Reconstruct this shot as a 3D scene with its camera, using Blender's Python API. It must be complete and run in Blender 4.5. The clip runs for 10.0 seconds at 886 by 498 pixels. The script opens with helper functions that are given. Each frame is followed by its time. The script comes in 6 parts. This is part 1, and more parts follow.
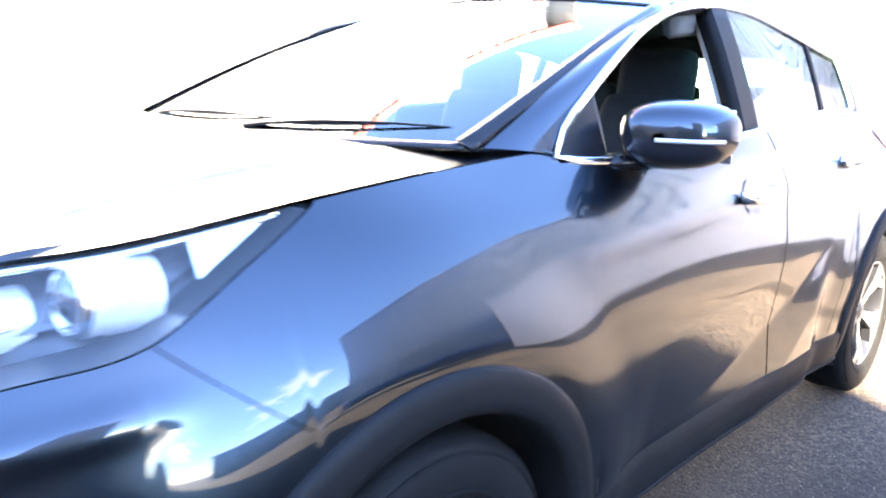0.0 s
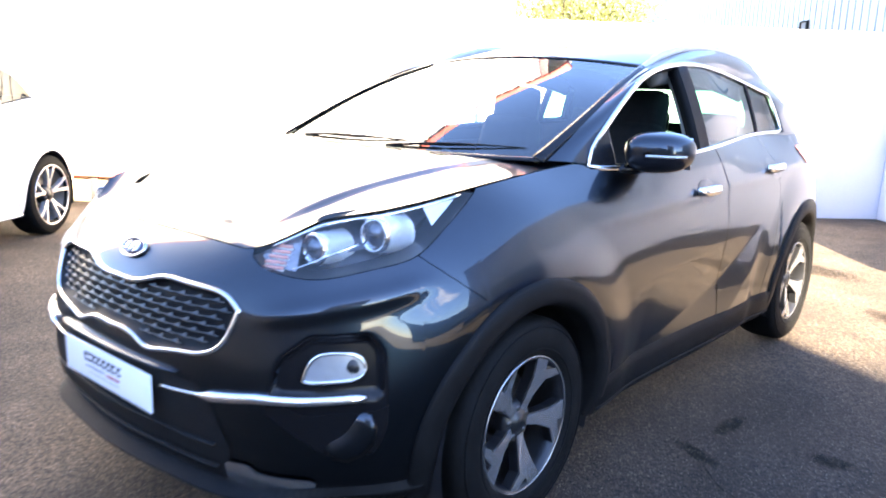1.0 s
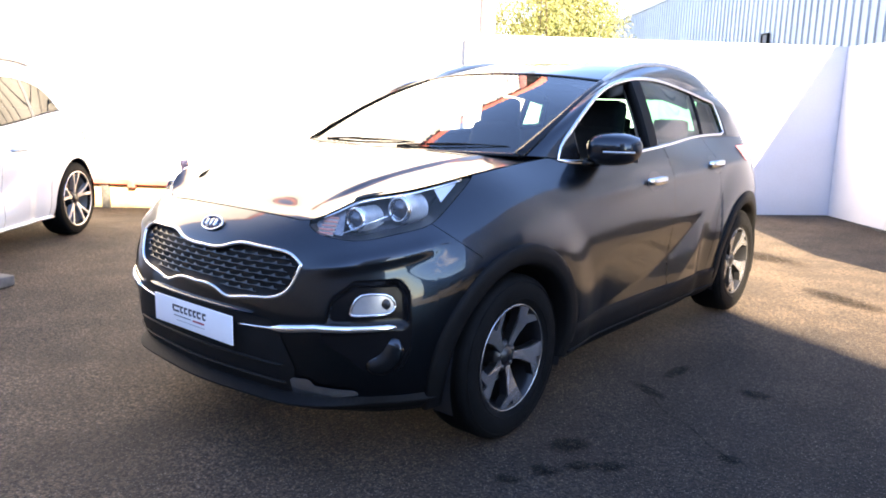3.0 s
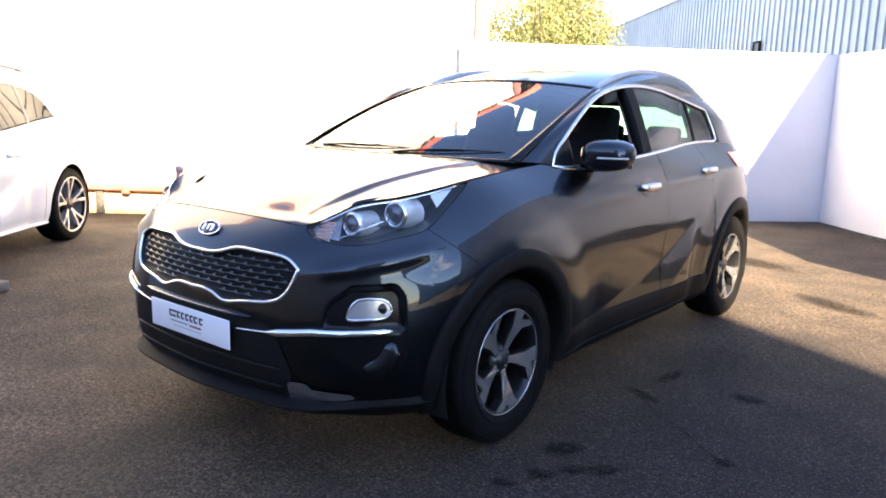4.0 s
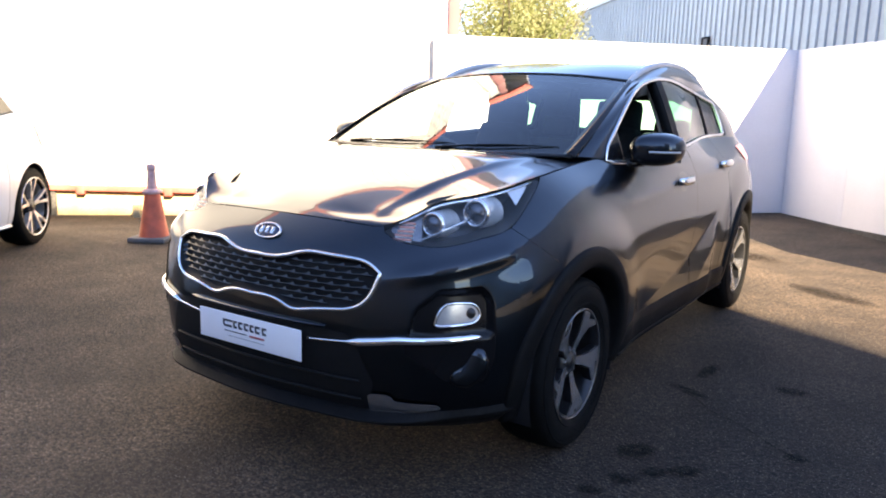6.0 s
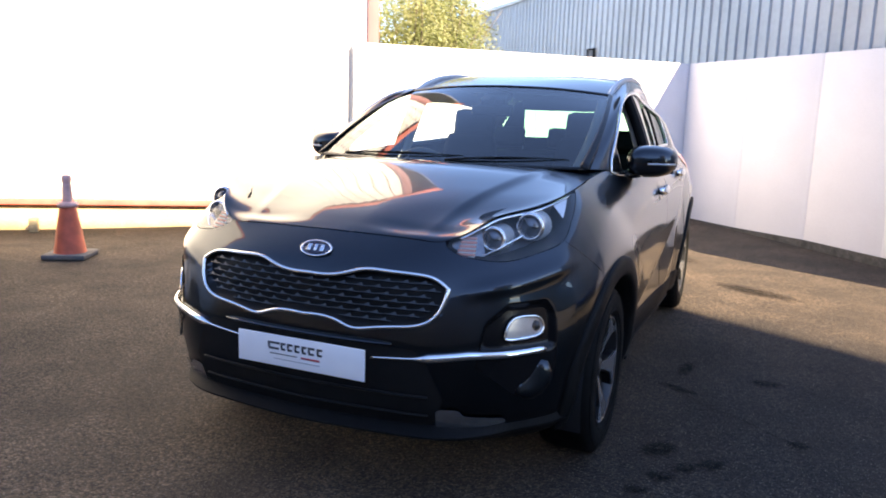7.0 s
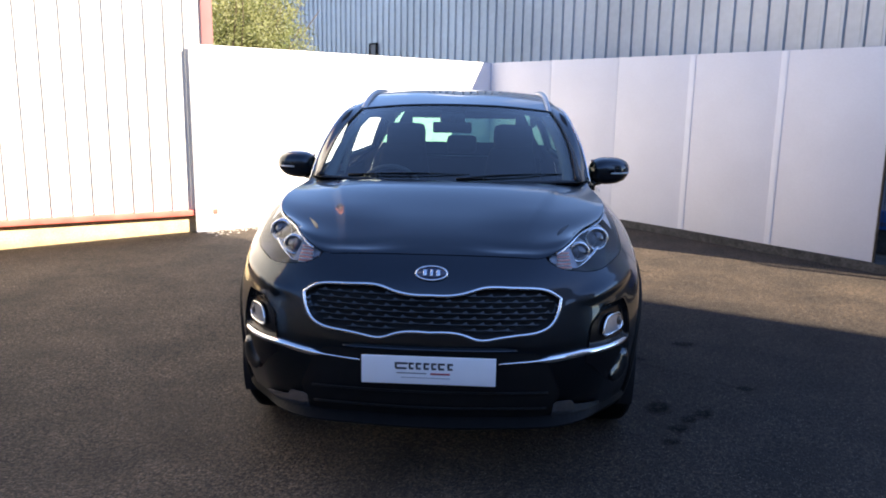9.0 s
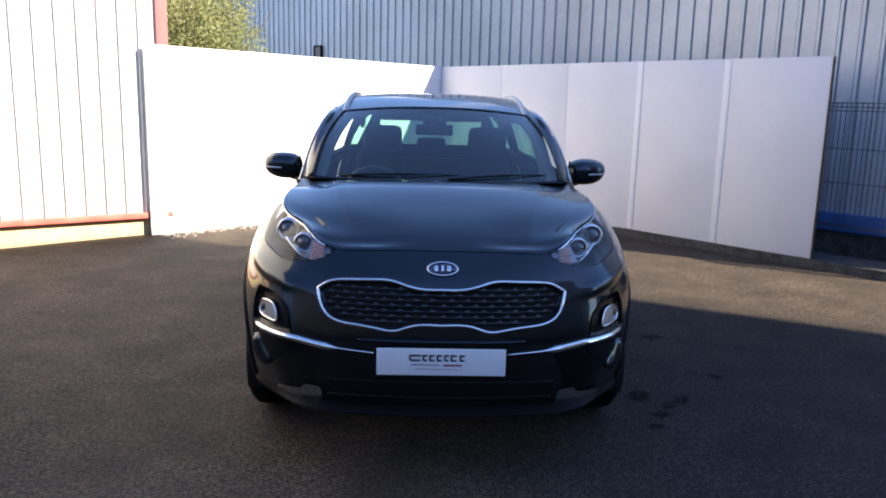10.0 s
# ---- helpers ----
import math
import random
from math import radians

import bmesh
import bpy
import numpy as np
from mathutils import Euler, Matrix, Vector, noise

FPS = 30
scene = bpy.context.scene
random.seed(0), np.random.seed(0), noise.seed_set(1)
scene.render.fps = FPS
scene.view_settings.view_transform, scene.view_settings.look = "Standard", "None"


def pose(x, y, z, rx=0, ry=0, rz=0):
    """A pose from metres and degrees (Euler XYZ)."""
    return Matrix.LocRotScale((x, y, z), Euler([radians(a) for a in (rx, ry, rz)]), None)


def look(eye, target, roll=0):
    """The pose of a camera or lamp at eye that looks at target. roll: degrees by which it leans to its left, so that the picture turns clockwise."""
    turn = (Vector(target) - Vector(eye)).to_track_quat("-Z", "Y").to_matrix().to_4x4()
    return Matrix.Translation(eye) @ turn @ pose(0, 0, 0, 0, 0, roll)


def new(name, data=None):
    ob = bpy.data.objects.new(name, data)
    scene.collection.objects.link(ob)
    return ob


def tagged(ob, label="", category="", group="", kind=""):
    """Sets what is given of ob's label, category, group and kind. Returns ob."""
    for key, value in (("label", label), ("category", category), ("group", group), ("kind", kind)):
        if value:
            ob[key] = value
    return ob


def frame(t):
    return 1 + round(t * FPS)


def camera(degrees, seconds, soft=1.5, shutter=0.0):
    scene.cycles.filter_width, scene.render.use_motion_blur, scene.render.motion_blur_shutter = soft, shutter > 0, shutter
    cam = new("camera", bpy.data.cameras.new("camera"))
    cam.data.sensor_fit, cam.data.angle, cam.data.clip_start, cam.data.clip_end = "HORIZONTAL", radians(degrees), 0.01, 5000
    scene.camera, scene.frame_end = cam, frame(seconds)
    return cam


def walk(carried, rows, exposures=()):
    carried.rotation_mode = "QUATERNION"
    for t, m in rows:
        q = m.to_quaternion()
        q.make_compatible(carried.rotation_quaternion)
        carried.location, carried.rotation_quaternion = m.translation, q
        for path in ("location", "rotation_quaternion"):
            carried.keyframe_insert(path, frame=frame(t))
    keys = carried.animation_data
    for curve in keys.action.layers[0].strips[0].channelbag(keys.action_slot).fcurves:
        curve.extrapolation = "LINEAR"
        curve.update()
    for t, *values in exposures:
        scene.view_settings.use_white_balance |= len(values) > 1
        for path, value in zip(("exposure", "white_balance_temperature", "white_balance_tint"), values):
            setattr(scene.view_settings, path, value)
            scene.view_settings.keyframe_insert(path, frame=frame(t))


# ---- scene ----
cam = camera(60.2, 10.0, soft=1.8, shutter=0.5)
PATH = [
    (0, (1.688, -0.808, 1.276), (0.341, 0.604, 0.838), 1.4),
    (0.5, (1.896, -1.33, 1.296), (0.569, 0.12, 0.93), 0.7),
    (0.8, (2.085, -1.656, 1.348), (0.783, -0.222, 0.85), -0.4),
    (1, (2.157, -1.85, 1.382), (0.866, -0.382, 0.963), 1.8),
    (1.5, (2.295, -2.203, 1.39), (1.031, -0.732, 0.899), 1.2),
    (2, (2.455, -2.325, 1.403), (1.209, -0.818, 0.982), 1.8),
    (2.5, (2.559, -2.414, 1.395), (1.296, -0.915, 0.998), 1.4),
    (4, (2.589, -2.488, 1.389), (1.34, -0.972, 1.013), 1.5),
    (4.5, (2.575, -2.5, 1.393), (1.323, -0.984, 1.029), 1.7),
    (5, (2.548, -2.527, 1.39), (1.286, -1.022, 1.017), 1.5),
    (5.5, (2.374, -2.556, 1.383), (1.149, -1.023, 1.0), 2.8),
    (6, (2.074, -2.7, 1.366), (0.97, -1.077, 0.983), 1.4),
    (6.2, (1.988, -2.788, 1.367), (0.924, -1.129, 1.033), 2.1),
    (7.3, (1.302, -3.127, 1.387), (0.581, -1.297, 1.025), 2.5),
    (7.5, (1.18, -3.205, 1.382), (0.497, -1.357, 1.04), 3.4),
    (8, (0.836, -3.402, 1.421), (0.355, -1.503, 1.019), 1.9),
    (8.5, (0.47, -3.509, 1.502), (0.225, -1.566, 1.094), -0.3),
    (9, (0.252, -3.692, 1.553), (0.115, -1.734, 1.168), 1.0),
    (9.5, (-0.003, -3.796, 1.543), (-0.023, -1.838, 1.136), -0.4),
    (10, (-0.058, -3.837, 1.546), (-0.017, -1.873, 1.173), 1.5),
]
# seconds, stops, kelvin, tint of the clip's own automatic setting
EXPOSURES = [(0, 5.6, 7600, 12), (0.5, 5.2, 7700, 12), (1.0, 4.47, 7900, 12), (1.5, 4.35, 8200, 13), (2.0, 4.1, 8400, 14), (2.5, 3.85, 8500, 14), (4.0, 3.45, 8800, 14), (4.5, 3.35, 8900, 14), (6.0, 3.13, 8800, 14), (7.5, 2.75, 8400, 13), (8.0, 2.58, 8100, 12), (8.5, 2.5, 7800, 12), (10.0, 2.27, 7200, 11)]
walk(cam, [(t, look(eye, target, roll)) for t, eye, target, roll in PATH], EXPOSURES)

# ---- light ----
SUN_WAY = Vector((-0.885, 0.465, -0.64)).normalized()   # the way the sunlight travels
toward = -SUN_WAY
elevation = math.asin(toward.z)
azimuth = math.atan2(toward.x, toward.y)
world = bpy.data.worlds.new("sky")
scene.world = world
world.use_nodes = True
wn = world.node_tree.nodes
sky = wn.new("ShaderNodeTexSky")
sky.sky_type, sky.sun_disc = "NISHITA", False
sky.sun_elevation, sky.sun_rotation = elevation, azimuth
sky.air_density, sky.dust_density, sky.ozone_density = 0.92, 0.08, 3.2
tint = wn.new("ShaderNodeMix")
tint.data_type, tint.blend_type = "RGBA", "MULTIPLY"
tint.inputs["Factor"].default_value, tint.inputs["B"].default_value = 1.0, (0.84, 0.97, 1.22, 1)
world.node_tree.links.new(sky.outputs[0], tint.inputs["A"])
# scattered fair-weather clouds, flattened toward the horizon
sky_way, split, lift, over, cloud, cover, cloudy = (wn.new("ShaderNode" + k) for k in ("TexCoord", "SeparateXYZ", "Math", "VectorMath", "TexNoise", "MapRange", "Mix"))
lift.operation, lift.inputs[1].default_value = "ADD", 0.22
over.operation = "DIVIDE"
cloud.inputs["Scale"].default_value, cloud.inputs["Detail"].default_value, cloud.inputs["Roughness"].default_value = 1.9, 7, 0.58
cover.inputs["From Min"].default_value, cover.inputs["From Max"].default_value, cover.inputs["To Max"].default_value = 0.55, 0.68, 0.60
cloudy.data_type, cloudy.inputs["B"].default_value = "RGBA", (17.0, 16.6, 16.0, 1)
world.node_tree.links.new(sky_way.outputs["Generated"], split.inputs[0])
world.node_tree.links.new(split.outputs["Z"], lift.inputs[0])
world.node_tree.links.new(sky_way.outputs["Generated"], over.inputs[0])
world.node_tree.links.new(lift.outputs[0], over.inputs[1])
world.node_tree.links.new(over.outputs[0], cloud.inputs["Vector"])
world.node_tree.links.new(cloud.outputs["Fac"], cover.inputs["Value"])
low_sky, banked = wn.new("ShaderNodeMapRange"), wn.new("ShaderNodeMath")
low_sky.inputs["From Min"].default_value, low_sky.inputs["From Max"].default_value = 0.42, 0.22
banked.operation = "MULTIPLY"
world.node_tree.links.new(split.outputs["Z"], low_sky.inputs["Value"])
world.node_tree.links.new(cover.outputs["Result"], banked.inputs[0])
world.node_tree.links.new(low_sky.outputs["Result"], banked.inputs[1])
world.node_tree.links.new(banked.outputs[0], cloudy.inputs["Factor"])
world.node_tree.links.new(tint.outputs["Result"], cloudy.inputs["A"])
world.node_tree.links.new(cloudy.outputs["Result"], wn["Background"].inputs[0])
wn["Background"].inputs[1].default_value = 0.068
sun = new("sun", bpy.data.lights.new("sun", "SUN"))
sun.data.energy, sun.data.angle, sun.data.color = 3.8, radians(0.3), (1.0, 0.93, 0.82)
sun.matrix_world = look((0, 0, 20), Vector((0, 0, 20)) + SUN_WAY)


# ---- materials ----
def material(name, colour, rough=0.5, metal=0.0, coat=0.0, vary=0.0, scale=8.0, fine=0.0, fine_scale=200.0, bump=0.0, bump_scale=80.0, spec=0.5, tint=None):
    """A principled surface with broad and fine variation in colour and a fine relief."""
    m = bpy.data.materials.new(name)
    m.use_nodes = True
    nt = m.node_tree
    b = nt.nodes["Principled BSDF"]
    b.inputs["Base Color"].default_value = (*colour, 1)
    b.inputs["Roughness"].default_value = rough
    b.inputs["Metallic"].default_value = metal
    b.inputs["Coat Weight"].default_value = coat
    b.inputs["Coat Roughness"].default_value = 0.02
    b.inputs["Coat IOR"].default_value = 1.48
    b.inputs["Specular IOR Level"].default_value = spec
    geo = nt.nodes.new("ShaderNodeTexCoord")
    if vary or fine:
        low, high = nt.nodes.new("ShaderNodeTexNoise"), nt.nodes.new("ShaderNodeTexNoise")
        low.inputs["Scale"].default_value, high.inputs["Scale"].default_value = scale, fine_scale
        low.inputs["Detail"].default_value, high.inputs["Detail"].default_value = 5, 3
        for n in (low, high):
            nt.links.new(geo.outputs["Object"], n.inputs["Vector"])
        mix = nt.nodes.new("ShaderNodeMix")
        mix.data_type = "RGBA"
        other = tint or tuple(c * (1 - vary) for c in colour)
        mix.inputs["A"].default_value, mix.inputs["B"].default_value = (*colour, 1), (*other, 1)
        ramp = nt.nodes.new("ShaderNodeMapRange")
        ramp.inputs["From Min"].default_value, ramp.inputs["From Max"].default_value = 0.38, 0.65
        nt.links.new(low.outputs["Fac"], ramp.inputs["Value"])
        nt.links.new(ramp.outputs["Result"], mix.inputs["Factor"])
        mul = nt.nodes.new("ShaderNodeMix")
        mul.data_type, mul.blend_type = "RGBA", "MULTIPLY"
        grain = nt.nodes.new("ShaderNodeMapRange")
        grain.inputs["From Min"].default_value, grain.inputs["From Max"].default_value = 0.3, 0.7
        grain.inputs["To Min"].default_value, grain.inputs["To Max"].default_value = 1 - fine, 1 + fine
        nt.links.new(high.outputs["Fac"], grain.inputs["Value"])
        mul.inputs["Factor"].default_value = 1.0
        nt.links.new(mix.outputs["Result"], mul.inputs["A"])
        nt.links.new(grain.outputs["Result"], mul.inputs["B"])
        nt.links.new(mul.outputs["Result"], b.inputs["Base Color"])
    if bump:
        n, bp = nt.nodes.new("ShaderNodeTexNoise"), nt.nodes.new("ShaderNodeBump")
        n.inputs["Scale"].default_value, n.inputs["Detail"].default_value = bump_scale, 4
        bp.inputs["Strength"].default_value, bp.inputs["Distance"].default_value = bump, 0.01
        nt.links.new(geo.outputs["Object"], n.inputs["Vector"])
        nt.links.new(n.outputs["Fac"], bp.inputs["Height"])
        nt.links.new(bp.outputs["Normal"], b.inputs["Normal"])
    return m


def glass(name, colour, gloss=1.0, least=0.042, rise=5.0):
    """A thin pane: tinted see-through with a Fresnel reflection."""
    m = bpy.data.materials.new(name)
    m.use_nodes = True
    nt = m.node_tree
    nt.nodes.remove(nt.nodes["Principled BSDF"])
    t, g, mix, f, power, scaled = (nt.nodes.new("ShaderNode" + k) for k in ("BsdfTransparent", "BsdfGlossy", "MixShader", "LayerWeight", "Math", "MapRange"))
    t.inputs[0].default_value = (*colour, 1)
    g.inputs["Roughness"].default_value = 0.0
    g.inputs[0].default_value = (gloss, gloss, gloss, 1)
    f.inputs["Blend"].default_value = 0.5
    power.operation = "POWER"
    power.inputs[1].default_value = rise
    scaled.inputs["To Min"].default_value = least
    nt.links.new(f.outputs["Facing"], power.inputs[0])
    nt.links.new(power.outputs[0], scaled.inputs["Value"])
    nt.links.new(scaled.outputs["Result"], mix.inputs[0])
    nt.links.new(t.outputs[0], mix.inputs[1])
    nt.links.new(g.outputs[0], mix.inputs[2])
    nt.links.new(mix.outputs[0], nt.nodes["Material Output"].inputs[0])
    return m


PAINT = material("grey_metallic_paint", (0.0105, 0.0195, 0.0300), 0.29, 1.0, 1.0, 0.12, 3.0, 0.25, 900.0, spec=0.1)
WHITE_PAINT = material("white_car_paint", (0.78, 0.78, 0.77), 0.3, 0.0, 0.8, 0.04, 2.0)
CLADDING = material("black_plastic", (0.0065, 0.0065, 0.0068), 0.55, 0, 0, 0.2, 20, 0.2, 400, 0.1, 500, spec=0.11)
GLOSS_BLACK = material("gloss_black", (0.006, 0.006, 0.007), 0.22, 0, 0.0, spec=0.22)
CHROME = material("chrome", (0.88, 0.89, 0.90), 0.10, 1.0, vary=0.08, scale=20)
ALLOY = material("machined_alloy", (0.60, 0.61, 0.63), 0.22, 0.9, vary=0.15, scale=30, fine=0.1)
ALLOY_DARK = material("dark_alloy_paint", (0.012, 0.0125, 0.014), 0.35, 0.2, 0.2)
RUBBER = material("tyre_rubber", (0.006, 0.006, 0.006), 0.7, 0, 0, 0.35, 12, 0.25, 250, 0.2, 300, spec=0.10)
DARK = material("dark_interior_cloth", (0.012, 0.012, 0.014), 0.9, 0, 0, 0.2, 30, 0.3, 600, spec=0.2)
DARK_TRIM = material("dark_interior_plastic", (0.015, 0.015, 0.017), 0.6, 0, 0, 0.2, 20, spec=0.3)
PILLAR_GREY = material("pale_grey_pillar_trim", (0.34, 0.32, 0.30), 0.8, vary=0.08, scale=6)
LINER = material("grey_headliner", (0.10, 0.10, 0.10), 0.95, vary=0.1, scale=6)
GLASS_CLEAR = glass("windscreen_glass", (0.72, 0.86, 0.82), 0.92, 0.07, 3.9)
GLASS_GREEN = glass("green_tinted_glass", (0.27, 0.57, 0.43))
GLASS_LAMP = glass("lamp_cover_glass", (0.95, 0.96, 0.97), 0.8, 0.04)


def asphalt():
    """Worn asphalt: broad dusty patches, mottling, pale stone chips and a rough relief."""
    m = bpy.data.materials.new("dusty_asphalt")
    m.use_nodes = True
    nt = m.node_tree
    b = nt.nodes["Principled BSDF"]
    b.inputs["Roughness"].default_value, b.inputs["Specular IOR Level"].default_value = 0.85, 0.3
    co = nt.nodes.new("ShaderNodeTexCoord")

    def noise_at(scale, detail, lo, hi):
        n, r = nt.nodes.new("ShaderNodeTexNoise"), nt.nodes.new("ShaderNodeMapRange")
        n.inputs["Scale"].default_value, n.inputs["Detail"].default_value = scale, detail
        r.inputs["From Min"].default_value, r.inputs["From Max"].default_value = lo, hi
        nt.links.new(co.outputs["Object"], n.inputs["Vector"])
        nt.links.new(n.outputs["Fac"], r.inputs["Value"])
        return r.outputs["Result"]

    def mix(kind, fac, a, c):
        x = nt.nodes.new("ShaderNodeMix")
        x.data_type, x.blend_type = "RGBA", kind
        for key, v in (("Factor", fac), ("A", a), ("B", c)):
            if isinstance(v, (float, int)):
                x.inputs[key].default_value = v
            elif isinstance(v, tuple):
                x.inputs[key].default_value = (*v, 1)
            else:
                nt.links.new(v, x.inputs[key])
        return x.outputs["Result"]

    dust = mix("MIX", noise_at(0.35, 6, 0.35, 0.68), (0.046, 0.0355, 0.0265), (0.090, 0.065, 0.0435))
    patch = mix("MULTIPLY", 1.0, dust, mix("MIX", noise_at(2.2, 6, 0.36, 0.62), (0.62, 0.62, 0.63), (1.12, 1.1, 1.08)))
    mottled = mix("MULTIPLY", 1.0, patch, mix("MIX", noise_at(48, 6, 0.36, 0.64), (0.6, 0.6, 0.61), (1.42, 1.41, 1.39)))
    mottled = mix("MULTIPLY", 1.0, mottled, mix("MIX", noise_at(150, 3, 0.36, 0.64), (0.6, 0.6, 0.61), (1.5, 1.48, 1.45)))
    stones, shade, tell = nt.nodes.new("ShaderNodeTexVoronoi"), nt.nodes.new("ShaderNodeSeparateColor"), nt.nodes.new("ShaderNodeMapRange")
    stones.inputs["Scale"].default_value = 88
    nt.links.new(co.outputs["Object"], stones.inputs["Vector"])
    nt.links.new(stones.outputs["Color"], shade.inputs[0])
    tell.inputs["To Min"].default_value, tell.inputs["To Max"].default_value = 0.52, 1.50
    nt.links.new(shade.outputs[0], tell.inputs["Value"])
    gap = nt.nodes.new("ShaderNodeMapRange")
    gap.inputs["From Min"].default_value, gap.inputs["From Max"].default_value = 0.75, 0.35
    gap.inputs["To Min"].default_value = 0.45
    nt.links.new(stones.outputs["Distance"], gap.inputs["Value"])
    stony = mix("MULTIPLY", 1.0, mix("MULTIPLY", 1.0, mottled, tell.outputs["Result"]), gap.outputs["Result"])
    stony = mix("MULTIPLY", 1.0, stony, (1.28, 1.28, 1.28))
    mottled = mix("MIX", noise_at(1.1, 4, 0.36, 0.50), mottled, stony)
    chips = nt.nodes.new("ShaderNodeTexVoronoi")
    chips.inputs["Scale"].default_value = 105
    nt.links.new(co.outputs["Object"], chips.inputs["Vector"])
    pale = nt.nodes.new("ShaderNodeMapRange")
    pale.inputs["From Min"].default_value, pale.inputs["From Max"].default_value = 0.30, 0.14
    nt.links.new(chips.outputs["Distance"], pale.inputs["Value"])
    few = nt.nodes.new("ShaderNodeMath")
    few.operation = "MULTIPLY"
    nt.links.new(pale.outputs["Result"], few.inputs[0])
    nt.links.new(noise_at(70, 2, 0.44, 0.58), few.inputs[1])
    # a darker area with a ragged rim beside the car's parking place
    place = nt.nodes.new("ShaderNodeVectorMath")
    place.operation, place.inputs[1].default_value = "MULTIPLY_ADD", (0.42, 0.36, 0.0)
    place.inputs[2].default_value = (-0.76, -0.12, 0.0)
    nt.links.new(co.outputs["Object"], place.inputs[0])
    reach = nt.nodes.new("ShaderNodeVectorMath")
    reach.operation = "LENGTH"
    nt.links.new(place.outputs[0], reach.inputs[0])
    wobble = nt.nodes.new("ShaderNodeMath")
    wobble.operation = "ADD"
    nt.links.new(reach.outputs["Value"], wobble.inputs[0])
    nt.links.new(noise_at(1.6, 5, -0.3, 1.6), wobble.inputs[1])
    darkened = nt.nodes.new("ShaderNodeMapRange")
    darkened.inputs["From Min"].default_value, darkened.inputs["From Max"].default_value = 1.65, 1.0
    nt.links.new(wobble.outputs[0], darkened.inputs["Value"])
    mottled = mix("MIX", darkened.outputs["Result"], mottled, mix("MULTIPLY", 1.0, mottled, (0.42, 0.43, 0.46)))
    final = mix("MIX", few.outputs[0], mottled, (0.22, 0.195, 0.17))
    nt.links.new(final, b.inputs["Base Color"])
    bump = nt.nodes.new("ShaderNodeBump")
    bump.inputs["Strength"].default_value, bump.inputs["Distance"].default_value = 0.7, 0.010
    nt.links.new(mix("ADD", 0.6, noise_at(90, 6, 0.2, 0.8), gap.outputs["Result"]), bump.inputs["Height"])
    nt.links.new(bump.outputs["Normal"], b.inputs["Normal"])
    return m


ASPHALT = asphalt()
JOINT_WHITE = material("white_joint_tape", (0.84, 0.83, 0.85), 0.5, vary=0.04, scale=3)
PANEL_WHITE = material("white_painted_board", (0.74, 0.73, 0.755), 0.55, vary=0.05, scale=1.5, fine=0.02, fine_scale=60, bump=0.04, bump_scale=25)
CLAD_WHITE = material("white_painted_cladding", (0.62, 0.60, 0.565), 0.5, vary=0.06, scale=1.2)
CLAD_GREY = material("grey_steel_cladding", (0.53, 0.555, 0.585), 0.42, 0.2, vary=0.16, scale=0.7, fine=0.05, fine_scale=12)
RED_TRIM = material("faded_red_trim", (0.55, 0.13, 0.10), 0.55, vary=0.3, scale=5)
PINK_POST = material("sun_bleached_red_paint", (0.24, 0.10, 0.10), 0.6, vary=0.12, scale=4)
PLINTH = material("pale_yellow_brick", (0.55, 0.43, 0.24), 0.9, vary=0.25, scale=4, fine=0.2, fine_scale=60, bump=0.3)
STONE = material("dark_rubble_stone", (0.085, 0.08, 0.072), 0.95, vary=0.5, scale=9, fine=0.35, fine_scale=40, bump=0.8, bump_scale=18)
BLUE_BEAM = material("blue_painted_steel", (0.025, 0.13, 0.40), 0.45, vary=0.2, scale=5)
WIRE = material("grey_wire", (0.10, 0.11, 0.13), 0.5, 0.6)
LEAF = material("leaf", (0.080, 0.098, 0.028), 0.6, vary=0.4, scale=2.5, fine=0.35, fine_scale=30, tint=(0.112, 0.110, 0.038))
leaf_nt = LEAF.node_tree
leaf_back, leaf_add = leaf_nt.nodes.new("ShaderNodeBsdfTranslucent"), leaf_nt.nodes.new("ShaderNodeAddShader")
leaf_back.inputs[0].default_value = (0.062, 0.076, 0.015, 1)
leaf_nt.links.new(leaf_nt.nodes["Principled BSDF"].outputs[0], leaf_add.inputs[0])
leaf_nt.links.new(leaf_back.outputs[0], leaf_add.inputs[1])
leaf_nt.links.new(leaf_add.outputs[0], leaf_nt.nodes["Material Output"].inputs[0])
BARK = material("bark", (0.10, 0.075, 0.05), 0.9, vary=0.4, scale=10, bump=0.5)
CONE_RED = material("cone_red_plastic", (0.72, 0.14, 0.07), 0.55, vary=0.25, scale=10)
PLATE = material("white_plate", (0.95, 0.95, 0.96), 0.3, vary=0.03, scale=10)

TAIL_RED = material("tail_lamp_red", (0.55, 0.14, 0.15), 0.15, 0, 0.8)
GRILLE_BLACK = material("satin_black", (0.010, 0.010, 0.0105), 0.5, vary=0.2, scale=20, spec=0.18)
FIN = material("gloss_black_fin", (0.011, 0.011, 0.0115), 0.24, 0.0, 0.0, spec=0.55)
SKID = material("silver_plastic", (0.46, 0.46, 0.47), 0.18, 0.9, vary=0.2, scale=30)
SILVER = material("satin_silver", (0.60, 0.61, 0.62), 0.38, 0.3, vary=0.12, scale=20)
LAMP_BOWL = material("lamp_reflector", (0.86, 0.87, 0.88), 0.28, 0.6, vary=0.1, scale=60)
FOG_BOWL = material("fog_reflector", (0.52, 0.53, 0.55), 0.24, 0.6, vary=0.12, scale=30, bump=0.04, bump_scale=60)
